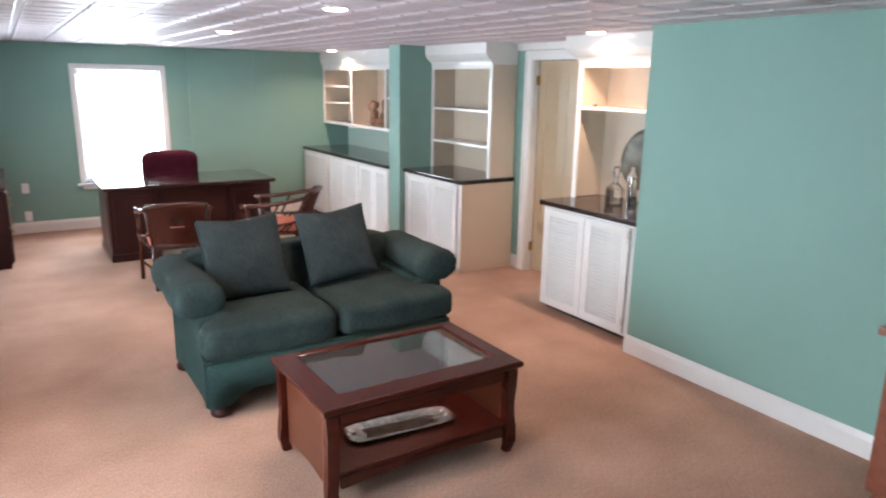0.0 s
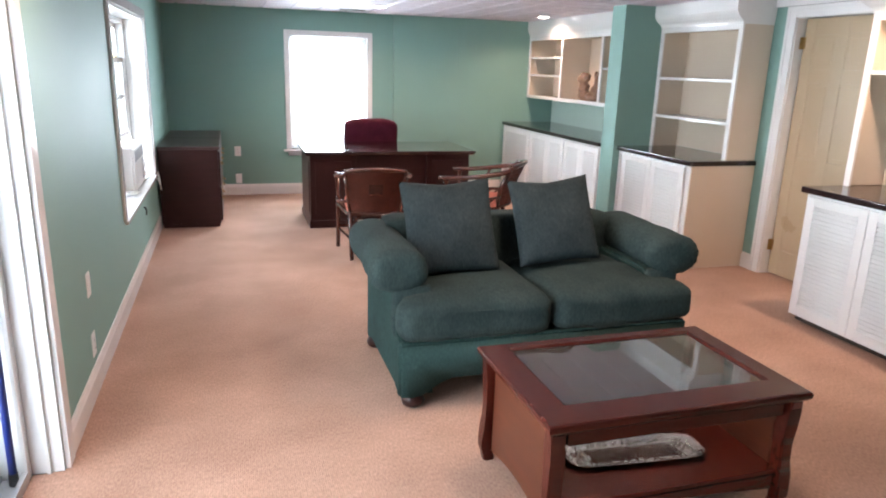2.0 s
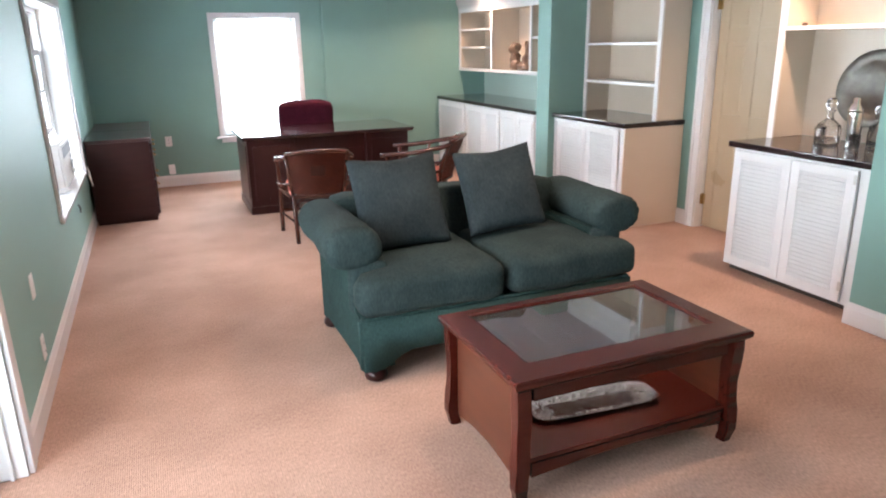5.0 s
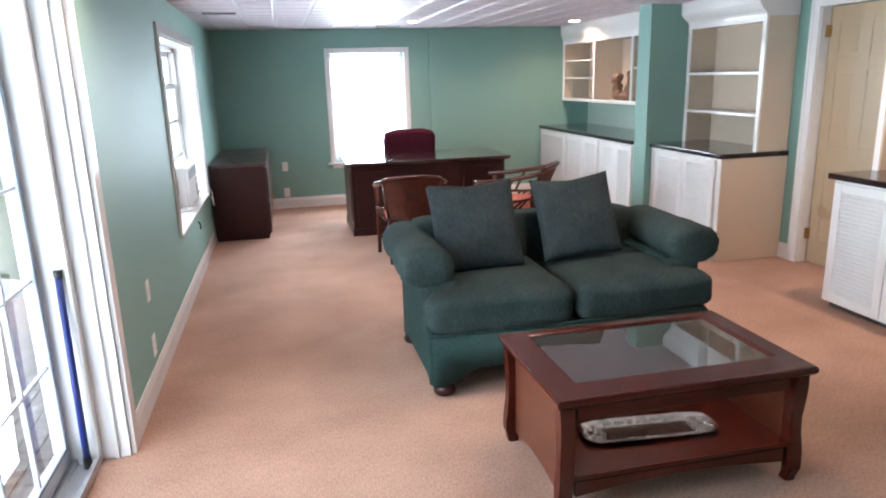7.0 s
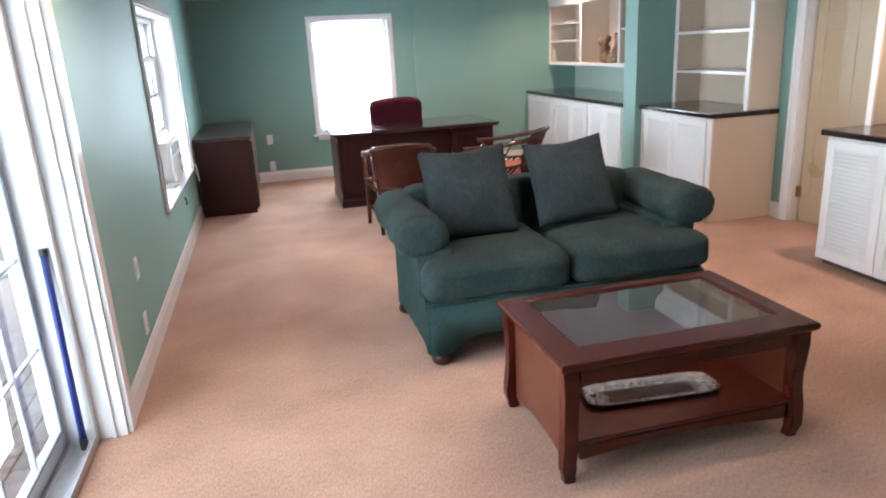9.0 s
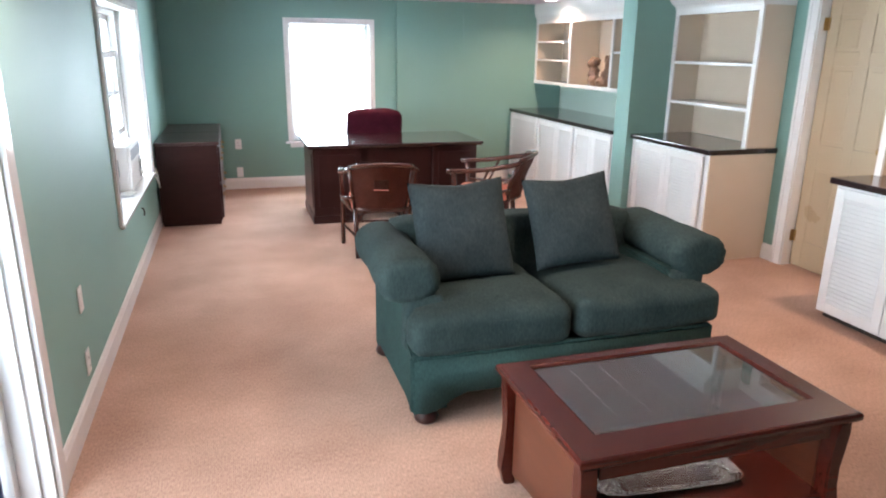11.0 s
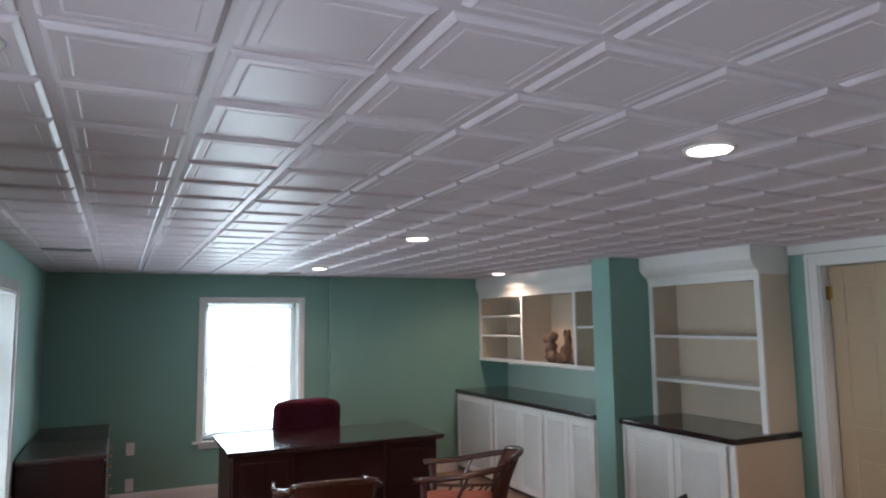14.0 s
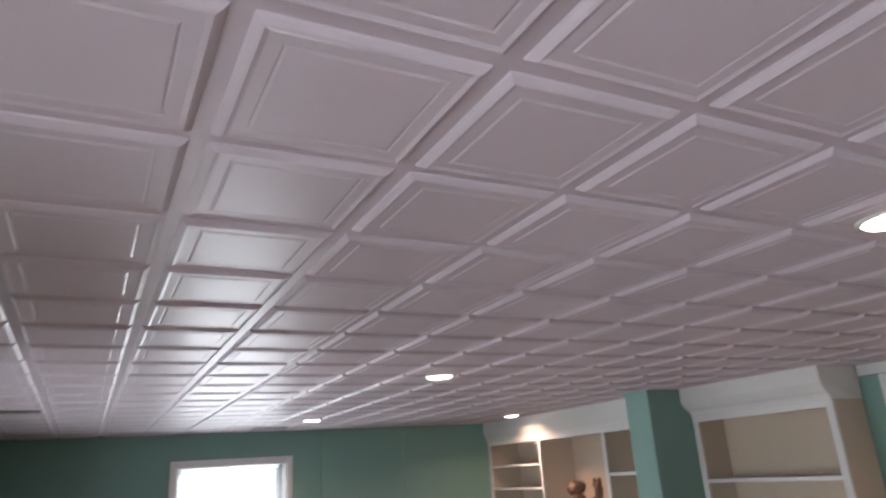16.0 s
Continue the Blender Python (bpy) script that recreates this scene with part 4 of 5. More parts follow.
    extrude_profile(bm, low + [(w, 0.143), (-w, 0.143)], "y", -b + 0.036, -b + 0.056)
    part("shelf_rail", bm, TABLE, ob)


coffee_table()


def tray():
    ob = thing("tray", (2.118, 2.305, 0.163), "oblong embossed silver tray lying on the table's lower shelf", "tray", rz=-5)
    L, W, n = 0.284, 0.094, 40

    def outline(g, k):
        t = 2 * math.pi * k / n
        c, s = math.cos(t), math.sin(t)
        e = 0.42
        return math.copysign(abs(c) ** e, c) * (L - g), math.copysign(abs(s) ** e, s) * (W - g)
    bm = bmesh.new()
    rows = [(0.045, 0.0), (0.028, 0.002), (0.018, 0.012), (0.006, 0.016), (0.0, 0.020), (0.001, 0.023), (0.008, 0.020), (0.020, 0.015), (0.030, 0.005), (0.047, 0.003)]
    prev, first = None, None
    for g, z in rows:
        ring = [bm.verts.new((*outline(g, k), z + 0.0015 * math.sin(k * 2.5) * (0 < z))) for k in range(n)]
        if prev:
            for k in range(n):
                bm.faces.new((prev[k], prev[(k + 1) % n], ring[(k + 1) % n], ring[k]))
        else:
            bm.faces.new(ring[::-1])
        prev = ring
    bm.faces.new(prev)
    part("dish", bm, SILVER, ob, smooth=True)
    bm = bmesh.new()
    for i in range(620):
        x, y = random.uniform(-L + 0.012, L - 0.012), random.uniform(-W + 0.010, W - 0.010)
        if abs(x) < L - 0.10 and abs(y) < W - 0.035 or (abs(x) / (L - 0.012)) ** 4.76 + (abs(y) / (W - 0.010)) ** 4.76 > 1:
            continue
        bmesh.ops.create_icosphere(bm, subdivisions=1, radius=random.uniform(0.004, 0.0085), matrix=Matrix.Translation((x, y, 0.008 + 0.009 * max(0, (abs(x) - L + 0.05) / 0.05, (abs(y) - W + 0.04) / 0.04))) @ Matrix.Diagonal((1, 1, 0.8, 1)))
    tagged(part("embossing", bm, EMBOSSED, ob, "raised leaf and grape ornament"), kind="stuff")


tray()


# ---- desk and chairs ----
def desk():
    X0, X1, Y0, Y1, H = 1.355, 3.085, 6.875, 7.76, 0.762
    cx, cy = (X0 + X1) / 2, (Y0 + Y1) / 2
    ob = thing("desk", (cx, cy, 0), "large dark mahogany executive desk with polished top", "desk")
    a, b = (X1 - X0) / 2, (Y1 - Y0) / 2
    bm = bmesh.new()
    prof = [(-0.030, H - 0.042), (-0.012, H - 0.036), (-0.010, H - 0.026), (0, H - 0.016), (0, H - 0.006), (-0.006, H)]
    prev = None
    for g, z in prof:
        ring = [bm.verts.new((sx * (a + g), sy * (b + g), z)) for sx, sy in ((-1, -1), (1, -1), (1, 1), (-1, 1))]
        if prev:
            for k in range(4):
                bm.faces.new((prev[k], prev[(k + 1) % 4], ring[(k + 1) % 4], ring[k]))
        else:
            bm.faces.new(ring[::-1])
        prev = ring
    bm.faces.new(prev)
    part("desktop", bm, MAHOGANY_TOP, ob)
    for s in (-1, 1):
        x0, x1 = sorted((s * (a - 0.05), s * (a - 0.50)))
        bm = bmesh.new()
        box(bm, x0, x1, -b + 0.06, b - 0.05, 0.0, H - 0.042, 0.003)
        box(bm, x0 - 0.012, x1 + 0.012, -b + 0.048, b - 0.038, 0.0, 0.075, 0.006)
        box(bm, x0 - 0.006, x1 + 0.006, -b + 0.054, b - 0.044, 0.075, 0.09, 0.005)
        ped = part("pedestal", bm, MAHOGANY, ob)
        part("front_panel", boxes((x0 + 0.05, x1 - 0.05, -b + 0.052, -b + 0.061, 0.15, H - 0.10), bevel=0.004), MAHOGANY, ped)
        side = s * (a - 0.05)
        lo, hi = sorted((side - s * 0.001, side + s * 0.008))
        part("side_panel", boxes((lo, hi, -b + 0.12, b - 0.11, 0.15, H - 0.10), bevel=0.003), MAHOGANY, ped)
        for k in range(3):
            dr = part("drawer", boxes((x0 + 0.02, x1 - 0.02, b - 0.051, b - 0.036, 0.11 + 0.2 * k, 0.29 + 0.2 * k), bevel=0.004), MAHOGANY, ped)
            h = bmesh.new()
            m = (x0 + x1) / 2
            sweep(h, [(m - 0.04, b - 0.036, 0.2 + 0.2 * k), (m - 0.035, b - 0.015, 0.195 + 0.2 * k), (m + 0.035, b - 0.015, 0.195 + 0.2 * k), (m + 0.04, b - 0.036, 0.2 + 0.2 * k)], 0.004, 6)
            part("handle", h, BRASS, dr)
    part("modesty_panel", boxes((-a + 0.50, a - 0.50, -b + 0.12, -b + 0.14, 0.06, H - 0.042), (-a + 0.50, a - 0.50, -b + 0.112, -b + 0.121, 0.58, H - 0.046), bevel=0.002), MAHOGANY, ob)


desk()


def office_chair():
    ob = thing("office_chair", (2.205, 8.12, 0), "maroon upholstered office chair behind the desk", "office chair", rz=176)
    bm = bmesh.new()
    soft_block(bm, (0.60, 0.13, 0.52), 0.75, 14, 0.0, 0.008, 4, Matrix.Translation((0, 0.20, 0.745)) @ pose(0, 0, 0, -8, 0, 0))
    for v in bm.verts:
        # a shallow dip towards the shoulders
        if v.co.z > 0.85:
            v.co.z -= 0.035 * max(0, abs(v.co.x) - 0.17) / 0.13
    part("backrest", bm, MAROON, ob, smooth=True)
    bm = bmesh.new()
    soft_block(bm, (0.50, 0.035, 0.20), 0.8, 10, 0.0, 0.004, 8, Matrix.Translation((0, 0.135, 0.86)) @ pose(0, 0, 0, -8, 0, 0))
    part("head_pad", bm, MAROON, ob, smooth=True)
    bm = bmesh.new()
    soft_block(bm, (0.54, 0.52, 0.12), 0.75, 12, 0.01, 0.004, 6, Matrix.Translation((0, -0.10, 0.46)))
    part("seat", bm, MAROON, ob, smooth=True)
    bm = bmesh.new()
    sweep(bm, [(0, -0.08, 0.08), (0, -0.08, 0.41)], 0.03, 12)
    part("gas_stem", bm, BLACK, ob)
    for k in range(5):
        t = 2 * math.pi * k / 5
        c, s = math.cos(t), math.sin(t)
        bm = bmesh.new()
        sweep(bm, [(0.02 * c, -0.08 + 0.02 * s, 0.11), (0.28 * c, -0.08 + 0.28 * s, 0.07)], [0.028, 0.018], 8)
        leg = part("base_arm", bm, BLACK, ob)
        bm = bmesh.new()
        w = Vector((-s, c, 0)) * 0.02
        o = Vector((0.28 * c, -0.08 + 0.28 * s, 0.03))
        sweep(bm, [o - w, o + w], 0.03, 12)
        part("caster", bm, BLACK, leg)
    for s in (-1, 1):
        bm = bmesh.new()
        sweep(bm, [(s * 0.28, 0.14, 0.62), (s * 0.30, 0.0, 0.64), (s * 0.30, -0.22, 0.63), (s * 0.29, -0.26, 0.55), (s * 0.27, -0.2, 0.44)], 0.018, 10)
        part("armrest", bm, BLACK, ob, smooth=True)


office_chair()


def bezier(a, b, c, d, n=10):
    a, b, c, d = map(Vector, (a, b, c, d))
    return [((1 - t) ** 3) * a + 3 * t * (1 - t) ** 2 * b + 3 * t * t * (1 - t) * c + t ** 3 * d for t in [k / n for k in range(n + 1)]]


def rattan_chair():
    """A rattan barrel chair facing +y: back at y = -0.02, arms sweeping forward to the front posts."""
    ob = thing("rattan_armchair", (1.80, 5.75, 0), "brown rattan armchair with woven cane back facing the desk", "armchair", "chairs at the desk", rz=-7)
    R = 0.016
    for s in (-1, 1):
        bm = bmesh.new()
        sweep(bm, [(s * 0.19, -0.03, 0.0), (s * 0.195, -0.01, 0.2), (s * 0.20, 0.0, 0.40)], [0.018, 0.019, 0.019], 10)
        sweep(bm, [(s * 0.20, 0.0, 0.40), (s * 0.225, -0.03, 0.58), (s * 0.24, -0.065, 0.73)], 0.017, 10)
        part("leg", bm, RATTAN, ob, smooth=True)
        bm = bmesh.new()
        sweep(bm, [(s * 0.29, 0.36, 0.0), (s * 0.285, 0.36, 0.40), (s * 0.29, 0.37, 0.635)], 0.019, 10)
        part("leg", bm, RATTAN, ob, smooth=True)
        bm = bmesh.new()
        arm = bezier((s * 0.235, -0.07, 0.735), (s * 0.31, -0.04, 0.72), (s * 0.33, 0.12, 0.66), (s * 0.295, 0.42, 0.645), 12)
        sweep(bm, arm, 0.021, 10)
        part("armrest", bm, RATTAN, ob, smooth=True)
        bm = bmesh.new()
        low = bezier((s * 0.22, -0.02, 0.50), (s * 0.31, 0.02, 0.49), (s * 0.32, 0.14, 0.46), (s * 0.29, 0.37, 0.485), 10)
        sweep(bm, low, 0.013, 8)
        part("side_rail", bm, RATTAN, ob, smooth=True)
        for k, t in enumerate((0.2, 0.34, 0.48, 0.62, 0.76)):
            bm = bmesh.new()
            q = low[round(t * 10)]
            sweep(bm, [(s * (0.21 + 0.075 * t), 0.02 + 0.35 * t, 0.39), q], 0.008, 8)
            part("spindle", bm, RATTAN, ob)
        bm = bmesh.new()
        u = arm[7]
        sweep(bm, [(s * 0.295, 0.2, 0.47), u], 0.010, 8)
        part("arm_post", bm, RATTAN, ob)
        bm = bmesh.new()
        sweep(bm, [(s * 0.193, -0.01, 0.17), (s * 0.287, 0.36, 0.17)], 0.011, 8)
        part("stretcher", bm, RATTAN, ob)
        bm = bmesh.new()
        sweep(bm, bezier((s * 0.195, -0.01, 0.19), (s * 0.185, -0.01, 0.30), (s * 0.17, -0.01, 0.36), (s * 0.10, 0.0, 0.375), 8), 0.009, 8)
        part("brace", bm, RATTAN, ob, smooth=True)
    for y, z, w in ((-0.015, 0.16, 0.193), (0.36, 0.19, 0.287)):
        bm = bmesh.new()
        sweep(bm, [(-w, y, z), (w, y, z)], 0.011, 8)
        part("stretcher", bm, RATTAN, ob)
    bm = bmesh.new()
    loop = [(-0.21, 0.0, 0.385), (0.21, 0.0, 0.385), (0.29, 0.37, 0.385), (-0.29, 0.37, 0.385), (-0.21, 0.0, 0.385)]
    for p, q in zip(loop, loop[1:]):
        sweep(bm, [p, q], 0.019, 8)
    part("seat_frame", bm, RATTAN, ob)
    bm = bmesh.new()
    vs = [bm.verts.new((x, y, z)) for z in (0.383, 0.395) for x, y in ((-0.21, 0.0), (0.21, 0.0), (0.285, 0.37), (-0.285, 0.37))]
    for q in ((0, 3, 2, 1), (4, 5, 6, 7), (0, 1, 5, 4), (1, 2, 6, 5), (2, 3, 7, 6), (3, 0, 4, 7)):
        bm.faces.new([vs[i] for i in q])
    part("seat", bm, WOVEN, ob)
    bm = bmesh.new()
    soft_block(bm, (0.46, 0.40, 0.07), 0.8, 10, 0.012, 0.004, 2, Matrix.Translation((0, 0.19, 0.43)))
    part("seat_cushion", bm, CUSHION, ob, "faded coral seat cushion", True)
    # woven back: a curved sheet with thickness, open strips at its middle
    bm = bmesh.new()

    def back(u, v, off):
        w = 0.205 + 0.042 * v
        bow = -0.075 * (1 - u * u)
        return (u * w, 0.0 - 0.07 * v + bow + off, 0.41 + 0.345 * v + 0.03 * v * (1 - u * u))
    n, mrows = 16, 12
    for off in (-0.006, 0.006):
        g = [[bm.verts.new(back(2 * i / n - 1, j / mrows, off)) for j in range(mrows + 1)] for i in range(n + 1)]
        for i in range(n):
            for j in range(mrows):
                if 6 <= i <= 9 and 5 <= j <= 7:
                    continue
                bm.faces.new((g[i][j], g[i + 1][j], g[i + 1][j + 1], g[i][j + 1]))
    part("backrest", bm, WOVEN, ob, "tightly woven cane back", True)
    for i in range(7):
        bm = bmesh.new()
        u = -0.23 + 0.46 * (i + 0.5) / 7
        sweep(bm, [back(u, 0.40, 0), back(u, 0.68, 0)], 0.0045, 6)
        part("back_spindle", bm, RATTAN, ob)
    bm = bmesh.new()
    sweep(bm, [back(-1 + 2 * k / 16, 1.0, 0) for k in range(17)], 0.019, 10)
    part("top_rail", bm, RATTAN, ob, smooth=True)
    bm = bmesh.new()
    sweep(bm, [back(-1 + 2 * k / 12, 0.0, 0) for k in range(13)], 0.013, 8)
    part("lower_rail", bm, RATTAN, ob, smooth=True)
    # stretched in depth, with the back raked, to fit the camera's view of the second chair
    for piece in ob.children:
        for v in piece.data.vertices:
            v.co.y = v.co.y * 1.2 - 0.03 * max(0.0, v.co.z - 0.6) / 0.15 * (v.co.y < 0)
    return ob


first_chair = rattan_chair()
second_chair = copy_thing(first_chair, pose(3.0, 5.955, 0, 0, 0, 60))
second_chair["label"] = "brown rattan armchair turned sideways to the desk"


# ---- file cabinets ----
def file_cabinet(y0, y1):
    ob = thing("file_cabinet", (0.022, y0, 0), "dark cherry lateral file cabinet against the green wall", "file cabinet", "file cabinets")
    L, D, H = y1 - y0, 0.555, 0.785
    part("body", boxes((0.0, D - 0.018, 0.0, L, 0.04, H - 0.03), (0.01, D - 0.03, 0.01, L - 0.01, 0.0, 0.04), bevel=0.002), FILEWOOD, ob)
    part("top", boxes((-0.004, D, -0.006, L + 0.006, H - 0.03, H), bevel=0.006), FILETOP, ob)
    for k in range(2):
        z0 = 0.06 + 0.345 * k
        dr = part("drawer", boxes((D - 0.018, D, 0.012, L - 0.012, z0, z0 + 0.33), bevel=0.005), FILEWOOD, ob)
        for yy in (L * 0.27, L * 0.73):
            bm = bmesh.new()
            z = z0 + 0.20
            sweep(bm, [(D, yy - 0.045, z), (D + 0.022, yy - 0.04, z - 0.008), (D + 0.026, yy, z - 0.016), (D + 0.022, yy + 0.04, z - 0.008), (D, yy + 0.045, z)], 0.0045, 8)
            for d in (-0.045, 0.045):
                sweep(bm, [(D - 0.001, yy + d, z), (D + 0.005, yy + d, z)], 0.012, 10)
            part("handle", bm, BRASS, dr, "bright brass bail handle", True)
    return ob


file_cabinet(7.155, 7.935)
file_cabinet(7.955, 8.76)


# ---- window sill: air conditioner, cord, papers ----
def air_conditioner():
    ob = thing("air_conditioner", (-0.2, 6.40, 0.549), "white window air conditioner resting on the sill", "air conditioner")
    part("body", boxes((-0.20, 0.135, -0.29, 0.29, 0.0, 0.345), bevel=0.012), PLASTIC, ob)
    front = part("front_grille", boxes((0.135, 0.155, -0.285, 0.285, 0.01, 0.335), bevel=0.008), PLASTIC, ob)
    for k in range(9):
        bm = bmesh.new()
        box(bm, 0.153, 0.159, -0.26, 0.12, 0.04 + 0.019 * k, 0.047 + 0.019 * k)
        part("slat", bm, PLASTIC, front)
    part("outlet_louvre", boxes((0.152, 0.158, -0.26, 0.26, 0.235, 0.315), bevel=0.002), GREY_PLASTIC, ob, "dark outlet louvre")
    part("control_panel", boxes((0.152, 0.157, 0.15, 0.26, 0.04, 0.21), bevel=0.002), GREY_PLASTIC, ob)
    for k in range(2):
        bm = bmesh.new()
        sweep(bm, [(0.156, 0.205, 0.08 + 0.08 * k), (0.172, 0.205, 0.08 + 0.08 * k)], 0.02, 12)
        part("knob", bm, PLASTIC, ob)
    part("side_vent", boxes(*[(0.0 + 0.02 * k, 0.008 + 0.02 * k, -0.293, -0.289, 0.12, 0.25) for k in range(4)]), GREY_PLASTIC, ob)


air_conditioner()
cord = thing("power_cord", (0.03, 6.85, 0.545), "white power cord hanging over the window sill", "cable")
bm = bmesh.new()
sweep(bm, bezier((-0.05, 0.02, 0.012), (0.03, 0.03, 0.03), (0.03, 0.06, -0.16), (0.02, 0.10, -0.12), 10) + bezier((0.02, 0.10, -0.12), (0.015, 0.13, -0.06), (0.012, 0.16, 0.0), (-0.01, 0.19, 0.03), 8)[1:], 0.006, 8)
part("lead", bm, PLASTIC, cord, smooth=True)
bm = bmesh.new()
sweep(bm, bezier((-0.20, -0.75, 0.010), (-0.12, -0.60, 0.010), (-0.15, -0.4, 0.010), (-0.05, 0.02, 0.012), 12), 0.005, 8)
part("loose_lead", bm, PLASTIC, cord, smooth=True)
stack = thing("papers", (-0.09, 6.0, 0.549), "loose papers and a manual lying on the sill", "papers")
for k, (w, d, r) in enumerate(((0.10, 0.15, 12), (0.09, 0.14, -18), (0.07, 0.10, 40))):
    bm = bmesh.new()
    box(bm, -w / 2, w / 2, -d / 2, d / 2, 0, 0.004)
    o = part("sheet", bm, PAPER if k else GREY_PLASTIC, stack)
    o.matrix_local = pose(0.01 * k, 0.03 * k, 0.0045 * k, 0, 0, r)
jack = thing("cable_jack", (0.0, 6.05, 0.425), "small dark cable stub sticking out of the wall", "cable")
bm = bmesh.new()
sweep(bm, [(0, 0, 0.01), (0.012, 0, 0.008), (0.018, 0.002, -0.02), (0.014, 0.004, -0.05)], 0.006, 8)
part("stub", bm, BLACK, jack, smooth=True)


# ---- things on the shelves and the bar ----
def root_carving():
    ob = bmesh.new()
    lumps = [((0, 0.12, 0.06), (0.07, 0.085, 0.07)), ((0.0, 0.15, 0.15), (0.06, 0.07, 0.08)), ((-0.01, 0.17, 0.24), (0.05, 0.09, 0.06)), ((0, 0.10, 0.27), (0.045, 0.05, 0.05)), ((0.01, 0.20, 0.28), (0.04, 0.045, 0.05)),
             ((0, -0.06, 0.05), (0.07, 0.10, 0.06)), ((0, -0.13, 0.13), (0.045, 0.05, 0.08)), ((0, -0.15, 0.23), (0.032, 0.04, 0.08)), ((0.01, -0.05, 0.13), (0.03, 0.035, 0.05)), ((0, -0.11, 0.29), (0.022, 0.025, 0.05)), ((0, -0.17, 0.30), (0.02, 0.022, 0.045))]
    for c, r in lumps:
        made = bmesh.ops.create_icosphere(ob, subdivisions=3, radius=1.0)["verts"]
        for v in made:
            d = v.co.copy()
            k = 1 + 0.28 * noise.noise(d * 2.3 + Vector(c) * 40) + 0.14 * noise.noise(d * 6 + Vector(c) * 25)
            v.co = Vector((c[0] + d.x * r[0] * k, c[1] + d.y * r[1] * k, max(0.0, c[2] + d.z * r[2] * k)))
    rough = new("rough_carving", mesh_of(ob, CARVED))
    skin = rough.modifiers.new("skin", "REMESH")
    skin.mode, skin.voxel_size = "VOXEL", 0.009
    bpy.context.view_layer.update()
    me = bpy.data.meshes.new_from_object(rough.evaluated_get(bpy.context.evaluated_depsgraph_get()))
    bpy.data.objects.remove(rough)
    for p in me.polygons:
        p.use_smooth = True
    o = tagged(part("wood_carving", me, CARVED), "gnarled dark brown root-wood carving in the lit niche", "carving")
    o.matrix_world = pose(4.66, 7.46, 1.250)


root_carving()


def charger_plate():
    ob = thing("charger_plate", (4.775, 3.225, 0.911), "large round dark pewter plate leaning on a stand", "plate")
    bm = bmesh.new()
    prof = [(0.001, 0.0), (0.15, 0.0), (0.165, 0.012), (0.205, 0.022), (0.236, 0.026), (0.24, 0.030), (0.236, 0.033), (0.20, 0.029), (0.162, 0.019), (0.148, 0.007), (0.001, 0.006)]
    lathe(bm, prof, 48)
    d = part("dish", bm, PEWTER, ob, smooth=True)
    d.matrix_local = pose(0.03, 0, 0.345, 0, -80, 0)
    bm = bmesh.new()
    for s in (-0.07, 0.07):
        sweep(bm, [(-0.06, s, 0.005), (-0.06, s, 0.03), (-0.01, s, 0.11), (0.055, s * 0.6, 0.30)], 0.005, 8)
        sweep(bm, [(-0.06, s, 0.005), (0.05, s, 0.005), (0.055, s * 0.6, 0.30)], 0.005, 8)
        sweep(bm, [(-0.02, s, 0.095), (-0.055, s, 0.095), (-0.057, s, 0.13)], 0.005, 8)
    part("easel_stand", bm, BLACK, ob, "black wire easel stand")


charger_plate()


def decanter(x, y, h=0.30, w=0.074, label="cut-crystal decanter with stopper on the bar"):
    ob = thing("decanter", (x, y, 0.911), label, "decanter", "bar glassware")
    bm = bmesh.new()
    k = h / 0.30
    prof = [(0.001, 0.0), (w * 0.86, 0.0), (w * 0.95, 0.006), (w, 0.06 * k), (w * 1.02, 0.10 * k), (w * 0.9, 0.128 * k), (w * 0.55, 0.15 * k), (0.022, 0.165 * k), (0.019, 0.20 * k), (0.030, 0.218 * k), (0.032, 0.222 * k),
            (0.026, 0.220 * k), (0.013, 0.20 * k), (0.014, 0.17 * k), (w * 0.5, 0.145 * k), (w * 0.85, 0.12 * k), (w * 0.9, 0.06 * k), (w * 0.8, 0.016), (0.001, 0.014)]
    lathe(bm, prof, 12)
    part("bottle", bm, CRYSTAL, ob)
    bm = bmesh.new()
    lathe(bm, [(0.010, 0.205 * k), (0.012, 0.224 * k), (0.030, 0.236 * k), (0.036, 0.256 * k), (0.028, 0.285 * k), (0.012, 0.297 * k)], 8)
    part("stopper", bm, CRYSTAL, ob)


decanter(4.60, 3.345)
decanter(4.70, 3.085, 0.27, 0.055, "smaller crystal decanter on the bar")


def cocktail_shaker():
    ob = thing("cocktail_shaker", (4.60, 3.175, 0.911), "polished silver cocktail shaker on the bar", "cocktail shaker")
    bm = bmesh.new()
    lathe(bm, [(0.034, 0.0), (0.036, 0.01), (0.030, 0.03), (0.034, 0.06), (0.042, 0.20), (0.044, 0.215), (0.042, 0.22)], 24)
    part("cup", bm, SILVER, ob, smooth=True)
    bm = bmesh.new()
    lathe(bm, [(0.044, 0.22), (0.043, 0.235), (0.030, 0.265), (0.022, 0.275), (0.022, 0.30), (0.016, 0.308)], 24)
    part("cap", bm, SILVER, ob, smooth=True)


cocktail_shaker()


def tumbler(x, y):
    bm = bmesh.new()
    lathe(bm, [(0.001, 0.0), (0.030, 0.0), (0.034, 0.09), (0.032, 0.09), (0.028, 0.012), (0.001, 0.010)], 20)
    ob = tagged(part("tumbler", bm, CRYSTAL, smooth=True), "small clear glass tumbler on the bar", "glass", "bar glassware")
    ob.matrix_world = pose(x, y, 0.911)


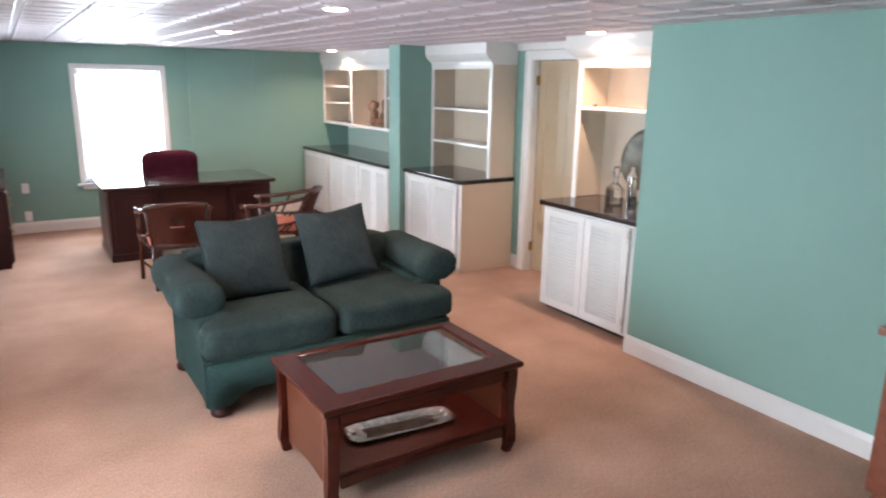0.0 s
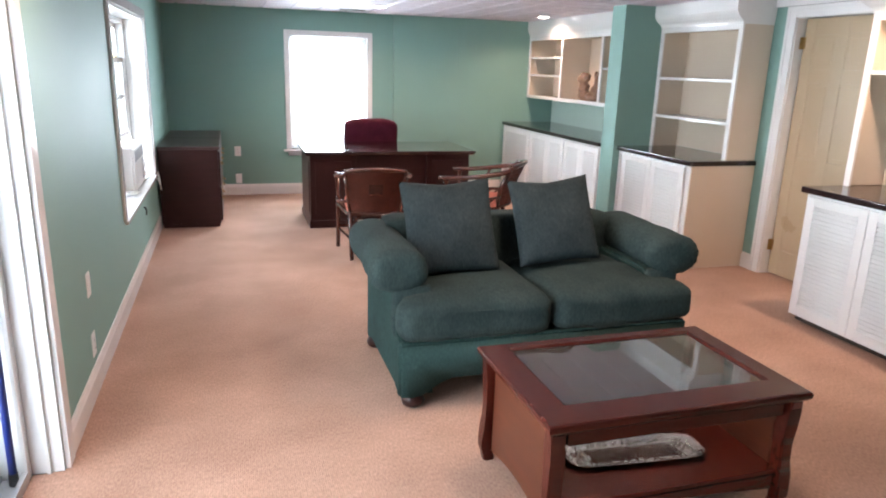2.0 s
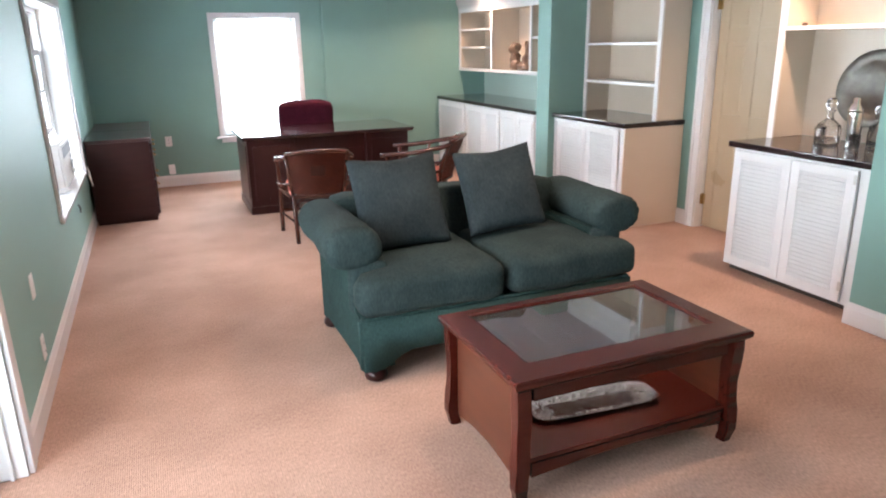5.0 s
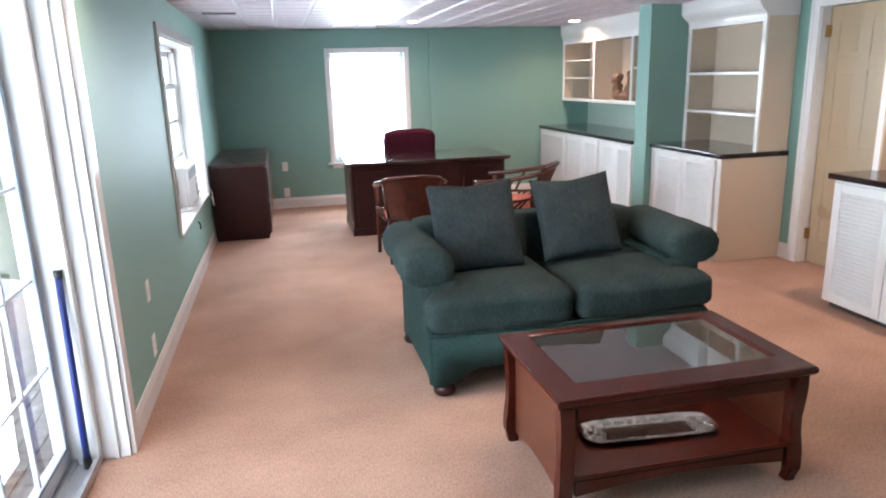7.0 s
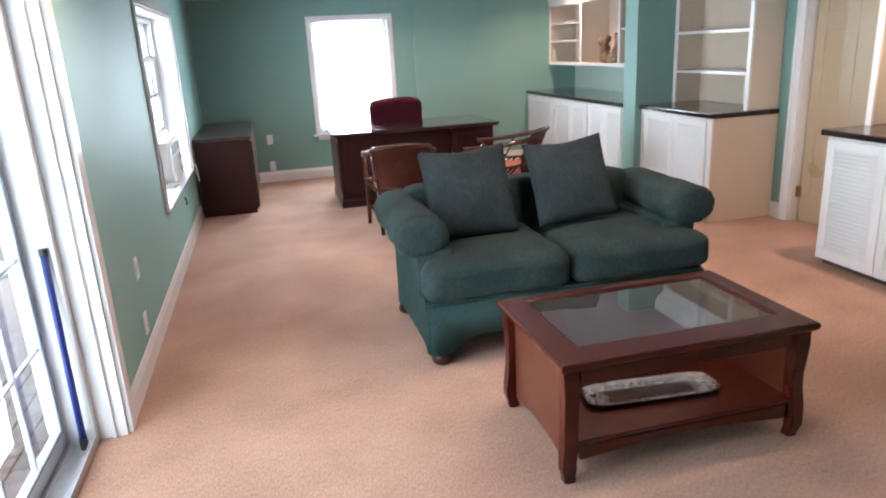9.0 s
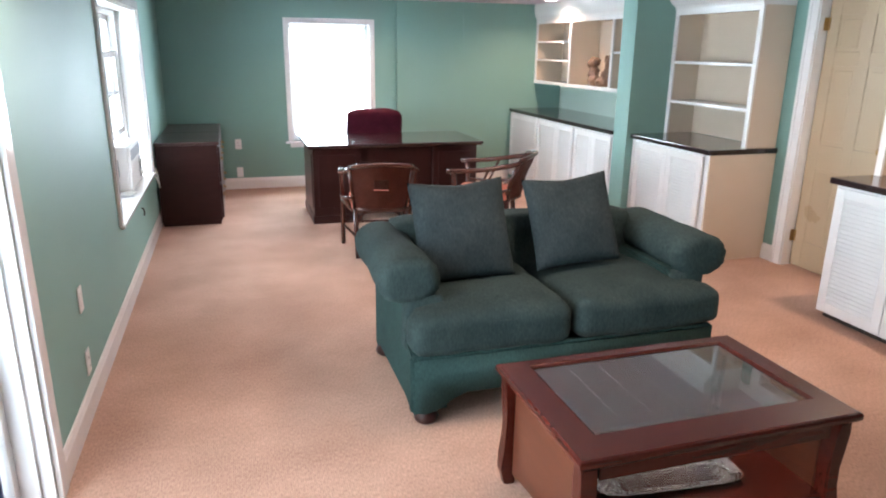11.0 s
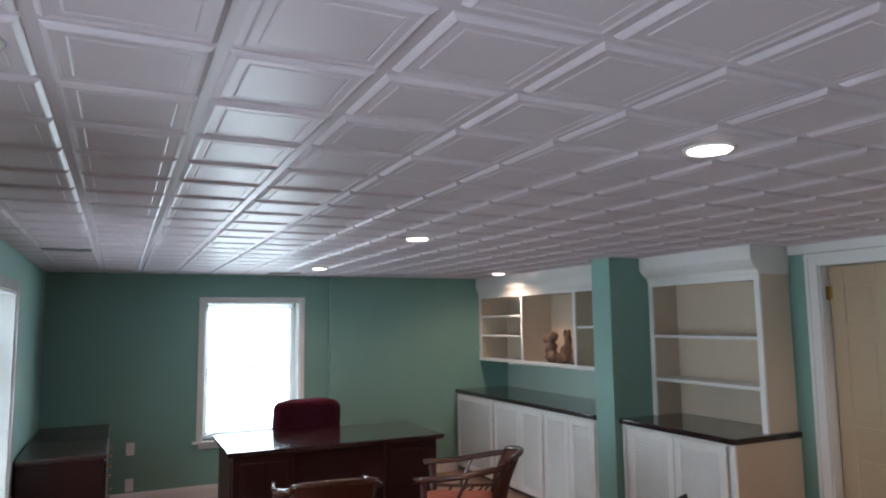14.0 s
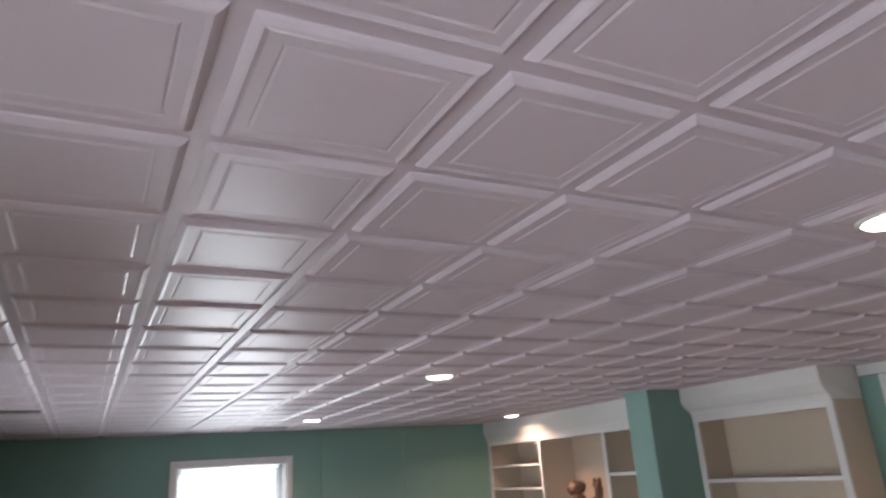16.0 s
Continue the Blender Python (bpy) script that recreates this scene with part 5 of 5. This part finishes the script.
tumbler(4.66, 3.45)
tumbler(4.55, 3.12)
bm = bmesh.new()
lathe(bm, [(0.012, 0), (0.020, 0.006), (0.016, 0.018), (0.004, 0.022)], 12)
tagged(part("shelf_ornament", bm, CARVED, smooth=True), "tiny dark ornament on the upper bar shelf", "ornament").matrix_world = pose(4.62, 3.64, 1.646)


def wood_chest():
    ob = thing("wood_chest", (3.94, 0.40, 0), "reddish wooden chest of drawers against the side wall", "chest")
    part("body", boxes((-0.22, 0.18, -0.50, 0.50, 0.06, 0.80), bevel=0.02), REDWOOD, ob)
    part("top", boxes((-0.26, 0.185, -0.54, 0.54, 0.80, 0.84), bevel=0.012), REDWOOD, ob)
    for k in range(2):
        dr = part("drawer", boxes((-0.238, -0.22, -0.46, 0.46, 0.10 + 0.35 * k, 0.42 + 0.35 * k), bevel=0.006), REDWOOD, ob)
        for yy in (-0.25, 0.25):
            bm = bmesh.new()
            sweep(bm, [(-0.238, yy, 0.26 + 0.35 * k), (-0.262, yy, 0.26 + 0.35 * k)], [0.010, 0.018], 12)
            part("knob", bm, BRASS, dr)
    for x in (-0.18, 0.14):
        for y in (-0.44, 0.44):
            bm = bmesh.new()
            lathe(bm, [(0.03, 0.0), (0.038, 0.03), (0.03, 0.062)], 12, (x, y, 0))
            part("foot", bm, REDWOOD, ob)


wood_chest()


def patio_chair():
    ob = thing("patio_chair", (-1.05, 4.55, -0.057), "white metal chair standing on the brick patio", "patio chair", rz=150)
    part("seat", boxes((-0.22, 0.22, -0.22, 0.22, 0.42, 0.45), bevel=0.012), PLASTIC, ob)
    for x in (-0.2, 0.2):
        for y in (-0.2, 0.2):
            bm = bmesh.new()
            sweep(bm, [(x * 1.05, y * 1.1, 0), (x, y, 0.43)], 0.014, 8)
            part("leg", bm, PLASTIC, ob)
        bm = bmesh.new()
        sweep(bm, [(x, 0.2, 0.43), (x, 0.24, 0.65), (x * 0.9, 0.28, 0.88)], 0.014, 8)
        part("back_post", bm, PLASTIC, ob)
    for k in range(4):
        bm = bmesh.new()
        sweep(bm, [(-0.19, 0.235 + 0.012 * k, 0.55 + 0.1 * k), (0.19, 0.235 + 0.012 * k, 0.55 + 0.1 * k)], 0.012, 8)
        part("back_slat", bm, PLASTIC, ob)


patio_chair()
patio_bricks()
